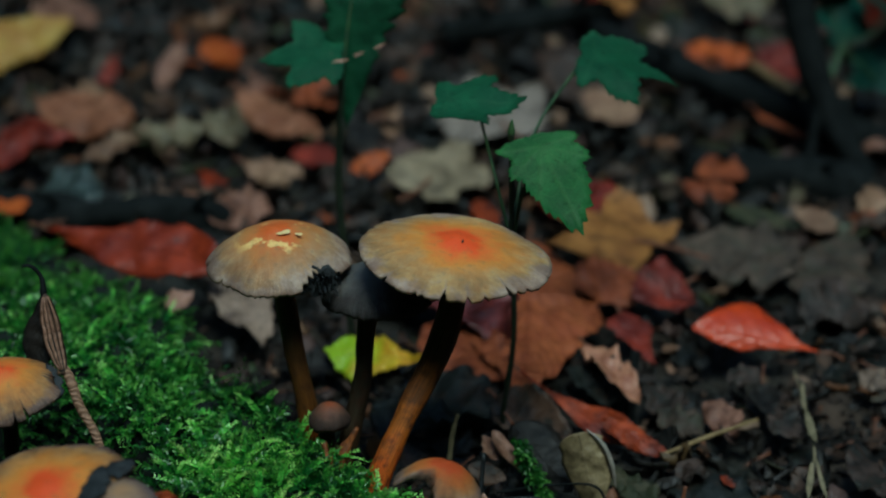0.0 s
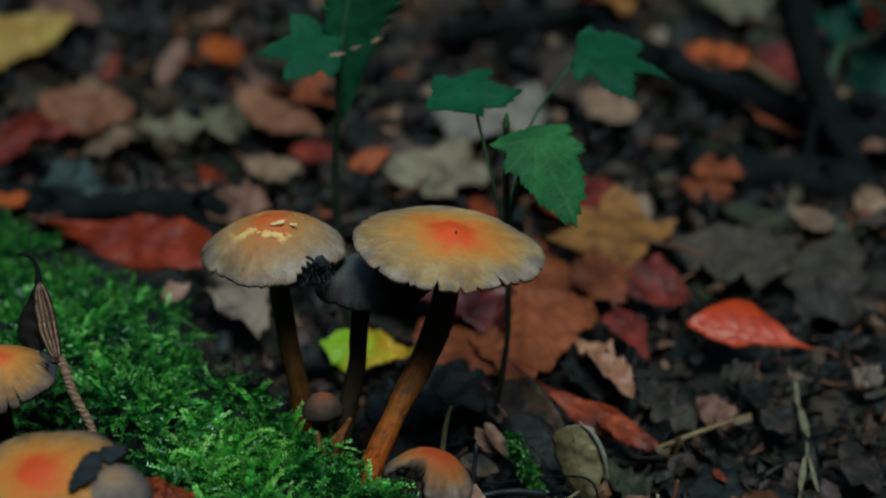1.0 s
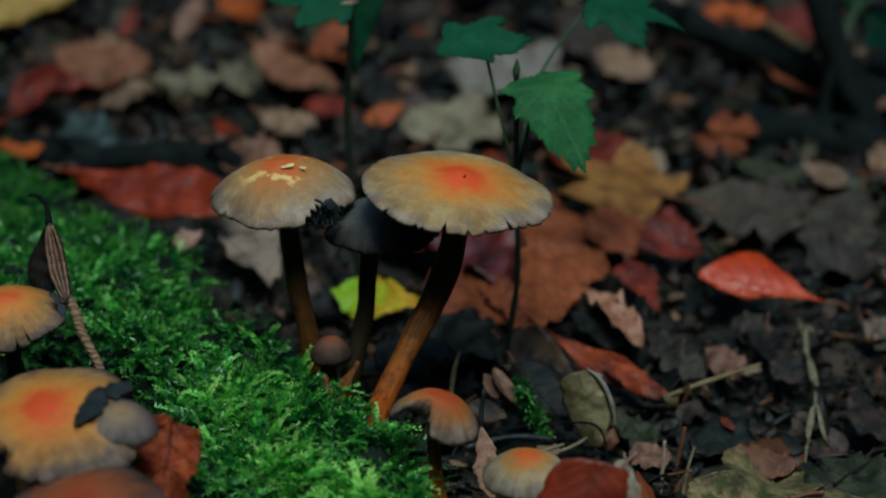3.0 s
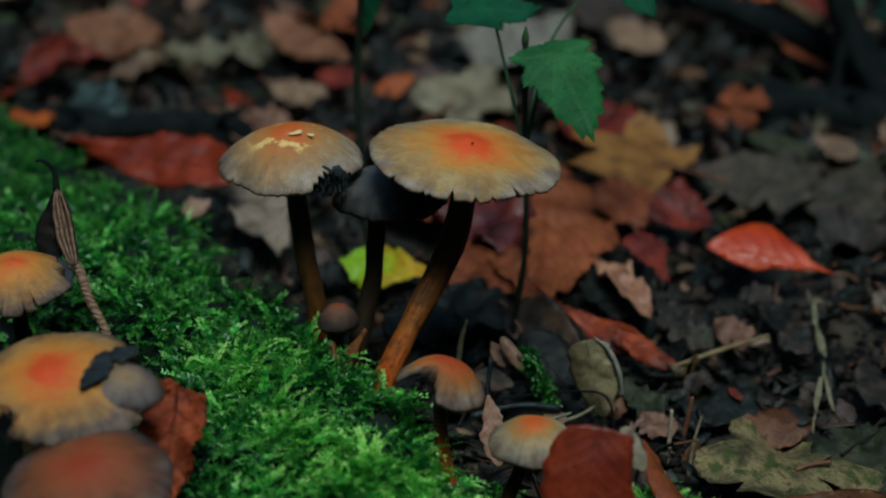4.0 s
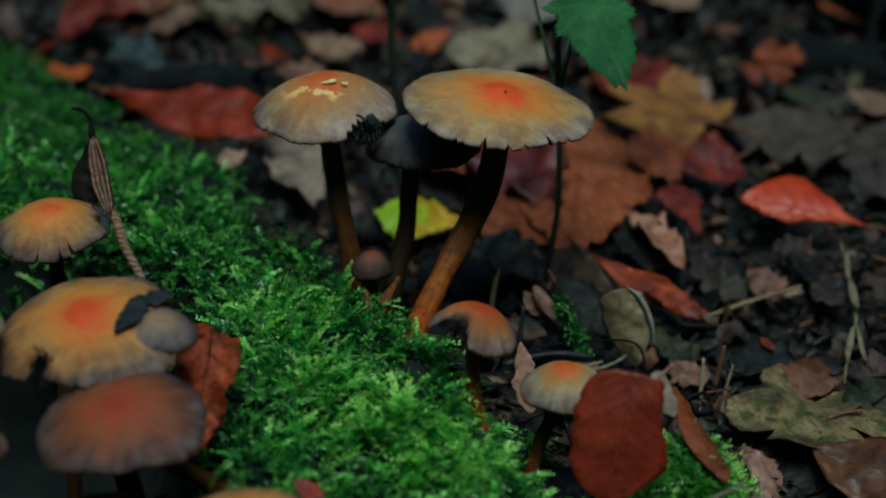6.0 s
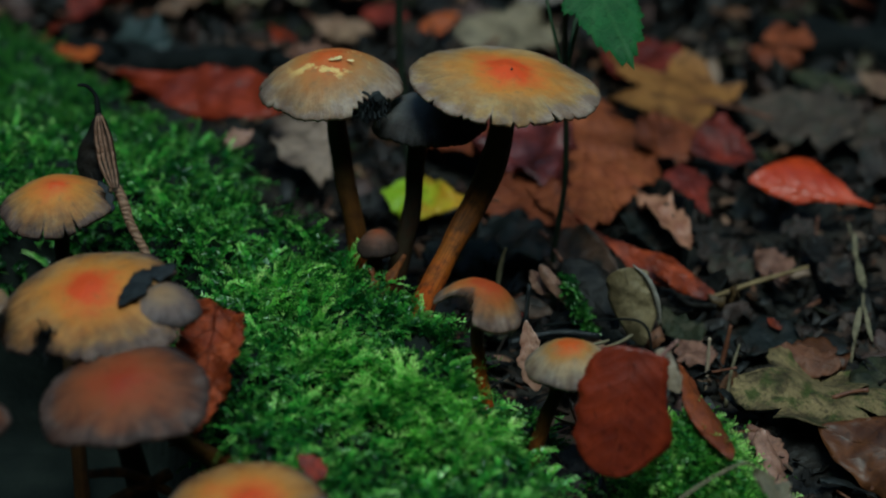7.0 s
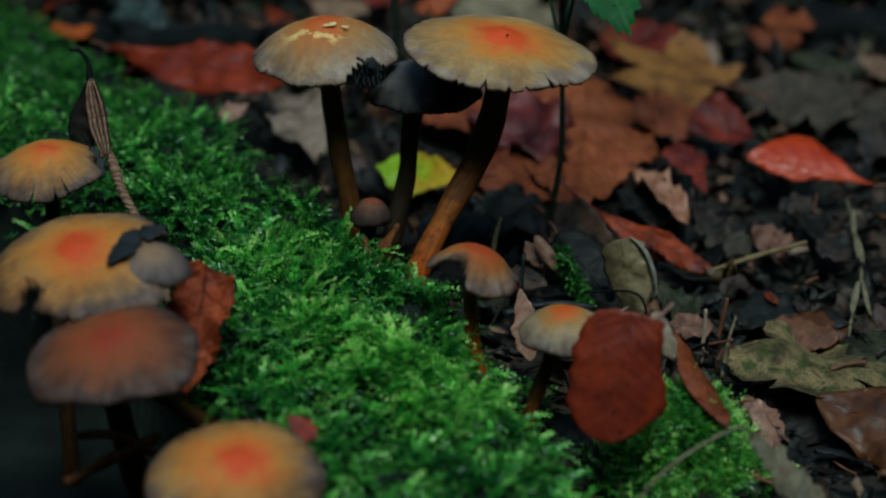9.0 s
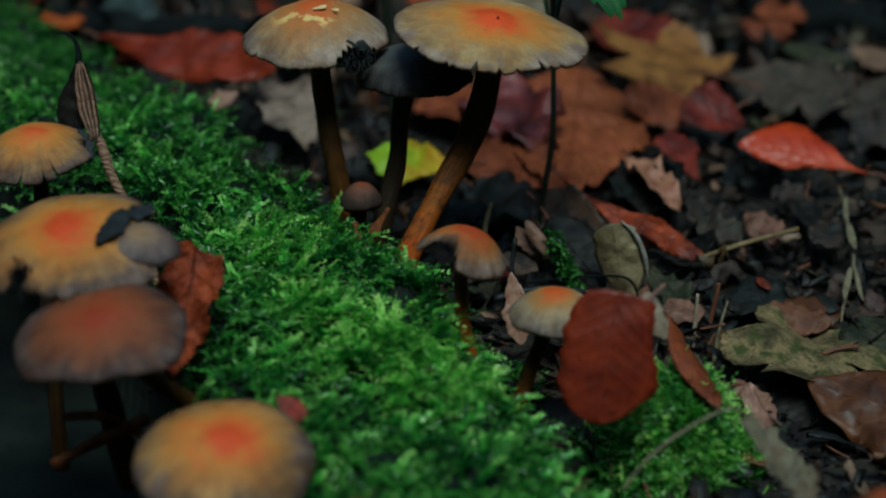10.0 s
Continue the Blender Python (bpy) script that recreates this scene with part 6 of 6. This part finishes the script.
stick("twig", "dark wet twig bent over the litter", ((0.012, 0.000, 0.010), (0.030, 0.000, 0.013), (0.044, -0.004, 0.014), (0.0475, -0.010, 0.000)), (0.0005, 0.0004, 0.0004, 0.0003), BARK)
stick("vine", "dry pale vine arching to a dead leaf", ((0.0410, -0.1350, 0.0179), (0.0486, -0.1310, 0.0268), (0.0579, -0.1260, 0.0326), (0.0682, -0.1200, 0.0356), (0.0726, -0.1180, 0.0330)), (0.0005, 0.0005, 0.00045, 0.0004, 0.0004), STRAW, 6, 40, 0.1)
stick("twig", "glossy black wet stick under dead leaves", ((0.0020, -0.012, 0.0100), (0.0160, -0.008, 0.0120), (0.0300, -0.006, 0.0105)), (0.0011, 0.0013, 0.0010), WET, 8, 18, 0.25, 11)
stick("twig", "dark upright stalk beside the folded mushroom", ((0.0078, -0.010, 0.0300), (0.0072, -0.014, 0.0180), (0.0098, -0.018, 0.0050)), (0.0006, 0.0009, 0.0008), WET, 7, 14, 0.2, 12)
stick("twig", "short straw lying on black leaves", ((0.0170, -0.022, 0.0060), (0.0240, -0.016, 0.0105), (0.0330, -0.012, 0.0125)), (0.0005, 0.0006, 0.0005), STRAW, 6, 10, 0.1, 13)
stick("twig", "thin straw crossing the litter", ((0.026, -0.006, 0.004), (0.036, -0.002, 0.006), (0.044, 0.002, 0.010)), (0.0006, 0.0006, 0.0005), STRAW, 6, 10)
stick("grass_stalk", "pale bent straw under the low mushrooms", ((-0.0915, -0.091, 0.0150), (-0.0885, -0.090, 0.0162), (-0.0850, -0.090, 0.0195)), (0.0004, 0.0004, 0.0003), TWIG, 6, 10, 0.0)
stick("twig", "dim brown stem lying in the hollow", ((-0.1100, -0.130, 0.0140), (-0.1000, -0.121, 0.0160), (-0.0880, -0.110, 0.0180)), (0.0014, 0.0017, 0.0015), STUB, 8, 14, 0.2, 8)
stick("twig", "dim brown root crossing the hollow", ((-0.1080, -0.122, 0.0240), (-0.0980, -0.116, 0.0210), (-0.0880, -0.112, 0.0130)), (0.0012, 0.0015, 0.0012), STUB, 8, 14, 0.2, 9)
stick("branch", "dark rotting branch behind the moss", ((-0.185, 0.222, 0.004), (-0.150, 0.206, 0.008), (-0.110, 0.212, 0.006), (-0.075, 0.216, 0.002)), (0.006, 0.008, 0.007, 0.004), BARK, 12, 30, 0.35)
stick("branch", "dark branch across the litter", ((0.060, 0.400, 0.014), (0.095, 0.350, 0.016), (0.130, 0.318, 0.014), (0.185, 0.275, 0.010)), (0.006, 0.007, 0.007, 0.006), BARK, 12, 30)
stick("branch", "dark branch lying at the back", ((-0.010, 0.395, 0.014), (0.030, 0.405, 0.018), (0.075, 0.425, 0.018)), (0.006, 0.006, 0.005), BARK, 12, 24)
stick("twig", "brown broken reed on the litter", ((0.127, 0.362, 0.014), (0.142, 0.330, 0.014), (0.162, 0.300, 0.012)), (0.0020, 0.0022, 0.0020), TWIG)
# This near-black limb is added to paint a patch of shadowed soil.
stick("branch", "dark limb standing in for shadowed soil", ((0.095, 0.275, 0.000), (0.125, 0.262, 0.004), (0.165, 0.255, 0.002)), (0.009, 0.011, 0.009), BARK, 12, 24)

# ---- litter: loose leaves of the forest floor ----
rng = np.random.default_rng(77)
KINDS = [("beech", DARK, "near-black dead leaf in the litter"), ("beech", SLATE, "wet slate-coloured dead leaf on the forest floor"), ("beech", UMBER, "umber dead leaf in the litter"), ("oak", UMBER, "umber lobed dead leaf on the forest floor"),
         ("beech", PINK, "pinkish brown dead leaf on the forest floor"), ("beech", BROWN, "brown dead leaf in the litter"), ("oak", GREY, "grey-tan lobed dead leaf on the forest floor"), ("beech", DARK_RED, "dark red dead leaf on the forest floor"),
         ("narrow", TAN, "pale tan dead leaf on the forest floor"), ("beech", RUST, "rust-coloured dead leaf on the forest floor"), ("beech", ORANGE, "orange dead leaf on the forest floor"),
         ("oak", STRIP, "olive-tan crumpled dead leaf on the forest floor"), ("oak", OAK_GREEN, "algae-green dead leaf on the forest floor")]
ODDS = np.array((0.16, 0.20, 0.17, 0.09, 0.07, 0.045, 0.07, 0.03, 0.025, 0.03, 0.010, 0.07, 0.06))
STOCK = []
for k, (shape, mat, label) in enumerate(KINDS):
    for q in range(3):
        STOCK.append(blade_mesh("blade", shape, rng.uniform(0.026, 0.042), rng.uniform(0.014, 0.025), mat, rng.uniform(-0.9, 0.9), rng.uniform(-1.0, 1.0), rng.uniform(-0.8, 0.8), rng.uniform(0.08, 0.20), 200 + 2 * k + q, 20, 4, ragged=0.35))
STALK = tube_mesh("stalk", ((0.001, 0, 0), (-0.005, 0.0006, 0.0005), (-0.011, 0.002, 0.0015)), (0.0006, 0.0005, 0.0007), PETIOLE, 5, 6)
# Mostly near-black kinds: the dimmer light over this litter is put into colour.
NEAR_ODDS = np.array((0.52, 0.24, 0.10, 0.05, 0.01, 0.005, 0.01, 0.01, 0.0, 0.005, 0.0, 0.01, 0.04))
made, rest = 0, {}
while made < 950:
    far = made >= 165
    x = rng.uniform(-0.30, 0.32) if far else rng.uniform(-0.09, 0.16)
    y = rng.uniform(0.17, 0.62) if far else rng.uniform(-0.13, 0.19)
    if log_in(x, y) > -0.004:
        continue
    covered = any((x - a) ** 2 + (y - c) ** 2 < (d + 0.006) ** 2 for a, c, d in KEEP)
    if covered and rng.uniform() < 0.8:
        continue
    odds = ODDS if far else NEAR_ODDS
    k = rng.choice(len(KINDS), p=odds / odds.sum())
    tilt = 26 if far else 13
    z = rng.uniform(-0.003, 0.008) if far else rng.uniform(-0.006, 0.002)
    if covered:
        tilt, z = 6, -0.007
    m = pose(x, y, z, rng.normal(4, tilt), rng.normal(0, tilt), rng.uniform(0, 360)) @ Matrix.Scale(rng.uniform(0.45, 1.0) if far else rng.uniform(0.45, 0.85), 4) @ Matrix.Translation((-0.018, 0, 0))
    me = STOCK[3 * k + int(rng.integers(3))]
    if made < 235:
        root = thing("fallen_leaf", KINDS[k][2], "leaf", (x, y, z), "fallen leaves")
        part("blade", me, root, m=m)
        part("stalk", STALK, root, m=m)
    else:
        rest.setdefault(k, []).append((me, m))
    made += 1

# the leaves at the back, too many and too blurred to tell apart, kind by kind
carpet = thing("leaf_carpet", "carpet of dead leaves at the back of the clearing", "leaf litter", (0, 0.4, 0), kind="stuff")
for k, rows in rest.items():
    vs, fs, us = [], [], []
    for me, m in rows:
        co = np.empty(len(me.vertices) * 3)
        me.vertices.foreach_get("co", co)
        mat4 = np.array(m)
        off = sum(len(q) for q in vs)
        vs.append(co.reshape(-1, 3) @ mat4[:3, :3].T + mat4[:3, 3])
        fs += [tuple(off + q for q in p.vertices) for p in me.polygons]
        uv = np.empty(len(me.loops) * 2)
        me.uv_layers[0].data.foreach_get("uv", uv)
        li = np.empty(len(me.loops), dtype=np.int32)
        me.loops.foreach_get("vertex_index", li)
        at = np.zeros((len(me.vertices), 2))
        at[li] = uv.reshape(-1, 2)
        us.append(at)
    part("leaves", mesh_from("leaves", np.concatenate(vs), fs, KINDS[k][1], np.concatenate(us)), carpet, KINDS[k][2].replace("leaf", "leaves"))

# crumbs of bark, bud scales and leaf bits between the leaves
rng = np.random.default_rng(91)
verts, faces = [], []
for _ in range(9000):
    x, y = rng.uniform(-0.20, 0.24), rng.uniform(-0.16, 0.45)
    if log_in(x, y) > 0.0:
        continue
    s = rng.uniform(0.0006, 0.0030)
    turn = Euler(rng.uniform(-0.7, 0.7, 3) * (1, 1, 4.5)).to_matrix()
    c = Vector((x, y, float(ground_z(x, y)) + rng.uniform(0.0005, 0.005)))
    k = len(verts)
    shape = [(-1, -0.4, 0), (0, -0.6, 0.15), (1, -0.2, 0), (0.8, 0.4, 0.1), (-0.2, 0.6, 0.2), (-0.9, 0.3, 0)]
    for low in (0, 0.12):
        verts += [c + turn @ (Vector((a * rng.uniform(0.7, 1.2), b * rng.uniform(0.6, 1.1), h - low)) * s) for a, b, h in shape]
    faces += [(k, k + 1, k + 2, k + 3, k + 4, k + 5), (k + 11, k + 10, k + 9, k + 8, k + 7, k + 6)]
    faces += [(k + a, k + 6 + a, k + 6 + (a + 1) % 6, k + (a + 1) % 6) for a in range(6)]


def crumb_mat():
    m = Nodes("litter_crumbs")
    r = m.n("NewGeometry").outputs["Random Per Island"]
    col = m.ramp(r, [(0.0, (0.009, 0.009, 0.009)), (0.65, (0.022, 0.017, 0.014)), (0.9, (0.050, 0.030, 0.02)), (0.98, (0.11, 0.07, 0.045)), (1.0, (0.18, 0.09, 0.04))])
    m.set(Base_Color=col, Roughness=0.8, Specular_IOR_Level=0.12)
    m.bump(m.noise(900.0, m.coord("Object")), 0.5, 0.0004)
    return m.mat


# torn and curled scraps of leaf
rng = np.random.default_rng(95)
sv, sf = [], []
for _ in range(2000):
    x, y = rng.uniform(-0.10, 0.17), rng.uniform(-0.12, 0.26)
    if log_in(x, y) > 0.0 or any((x - a) ** 2 + (y - e) ** 2 < (0.8 * d) ** 2 for a, e, d in KEEP):
        continue
    s = rng.uniform(0.0016, 0.0065)
    turn = np.array(Euler((rng.normal(0.25, 0.5), rng.normal(0, 0.5), rng.uniform(0, 6.28))).to_matrix())
    c = np.array((x, y, float(ground_z(x, y)) + rng.uniform(0.001, 0.010)))
    k, roll, slim = len(sv), rng.normal(0, 0.7), rng.uniform(0.14, 0.8)
    for low in (0.0, 0.05):
        for i in range(4):
            for j in range(3):
                a, b = (i - 1.5) / 1.5 * (1 + 0.0 * j), (j - 1.0)
                wide = slim * (1 - 0.35 * a * a)
                sv.append(c + turn @ (np.array((a + rng.normal(0, 0.09), b * wide + rng.normal(0, 0.09), roll * (b * b * 0.5 + a * a * 0.25) - low)) * s))
    q = [(i * 3 + j, i * 3 + j + 1, i * 3 + j + 4, i * 3 + j + 3) for i in range(3) for j in range(2)]
    sf += [tuple(k + e for e in f[::-1]) for f in q] + [tuple(k + 12 + e for e in f) for f in q]
    ring = [0, 1, 2, 5, 8, 11, 10, 9, 6, 3, 0]
    sf += [(k + a, k + b, k + 12 + b, k + 12 + a) for a, b in zip(ring, ring[1:])]


for _ in range(1700):
    x, y = rng.uniform(-0.24, 0.24), rng.uniform(0.20, 0.58)
    if log_in(x, y) > -0.01:
        continue
    s = rng.uniform(0.004, 0.012)
    turn = np.array(Euler((rng.normal(0.5, 0.5), rng.normal(0, 0.5), rng.uniform(0, 6.28))).to_matrix())
    c = np.array((x, y, float(ground_z(x, y)) + rng.uniform(0.002, 0.010)))
    k, roll, slim = len(sv), rng.normal(0, 0.8), rng.uniform(0.2, 0.8)
    for low in (0.0, 0.04):
        for i in range(4):
            for j in range(3):
                a, b = (i - 1.5) / 1.5, j - 1.0
                sv.append(c + turn @ (np.array((a + rng.normal(0, 0.13), b * slim * (1 - 0.35 * a * a) + rng.normal(0, 0.13), roll * (b * b * 0.5 + a * a * 0.25) - low)) * s))
    sf += [tuple(k + e for e in f[::-1]) for f in q] + [tuple(k + 12 + e for e in f) for f in q]
    sf += [(k + a, k + b, k + 12 + b, k + 12 + a) for a, b in zip(ring, ring[1:])]


def scrap_mat():
    m = Nodes("leaf_scraps")
    r = m.n("NewGeometry").outputs["Random Per Island"]
    col = m.ramp(r, [(0.0, (0.010, 0.012, 0.011)), (0.50, (0.024, 0.020, 0.017)), (0.70, (0.048, 0.030, 0.022)), (0.80, (0.10, 0.055, 0.044)), (0.87, (0.035, 0.055, 0.016)), (0.93, (0.20, 0.075, 0.030)), (1.0, (0.36, 0.25, 0.17))])
    p = m.coord("Object")
    col = m.mix(m.math("MULTIPLY", m.noise(420.0, p, 4.0), 0.8), col, (0.012, 0.011, 0.010, 1))
    m.set(Base_Color=col, Roughness=0.5, Specular_IOR_Level=0.25)
    m.bump(m.noise(600.0, p), 0.7, 0.0008)
    return m.mat


scraps = new("leaf_scraps", mesh_from("leaf_scraps", sv, sf, scrap_mat()))
tagged(scraps, "torn curled scraps of dead leaf between the leaves", "litter", kind="stuff")

# thin bits of root, stalk and needle
rng = np.random.default_rng(93)
bv, bf = [], []
for _ in range(520):
    x, y = rng.uniform(-0.12, 0.18), rng.uniform(-0.13, 0.30)
    if log_in(x, y) > 0.0:
        continue
    ln, rad, a = rng.uniform(0.005, 0.022), rng.uniform(0.00018, 0.0006), rng.uniform(0, 6.28)
    up = rng.normal(0.06, 0.22)
    way = np.array((math.cos(a), math.sin(a), up))
    sidew = np.array((-math.sin(a), math.cos(a), 0))
    c = np.array((x, y, float(ground_z(x, y)) + rng.uniform(0.002, 0.009)))
    k, sway = len(bv), rng.normal(0, 0.12)
    for s in (-0.5, 0.0, 0.5):
        o = c + way * s * ln + sidew * sway * ln * (0.25 - s * s)
        for q in range(4):
            bv.append(o + rad * (1.1 - 0.5 * (s + 0.5)) * (math.cos(q * 1.571) * sidew + math.sin(q * 1.571) * np.array((0, 0, 1.0))))
    bf += [(k + 4 * e + q, k + 4 * e + (q + 1) % 4, k + 4 * e + 4 + (q + 1) % 4, k + 4 * e + 4 + q) for e in (0, 1) for q in range(4)]
    bf += [(k + 3, k + 2, k + 1, k), (k + 8, k + 9, k + 10, k + 11)]
bits = new("twig_bits", mesh_from("twig_bits", bv, bf, crumb_mat()))
tagged(bits, "thin dry bits of root and stalk in the litter", "litter", kind="stuff")

crumbs = new("leaf_crumbs", mesh_from("leaf_crumbs", verts, faces, crumb_mat(), None, False))
tagged(crumbs, "dark crumbs of leaf and bark on the soil", "litter", kind="stuff")
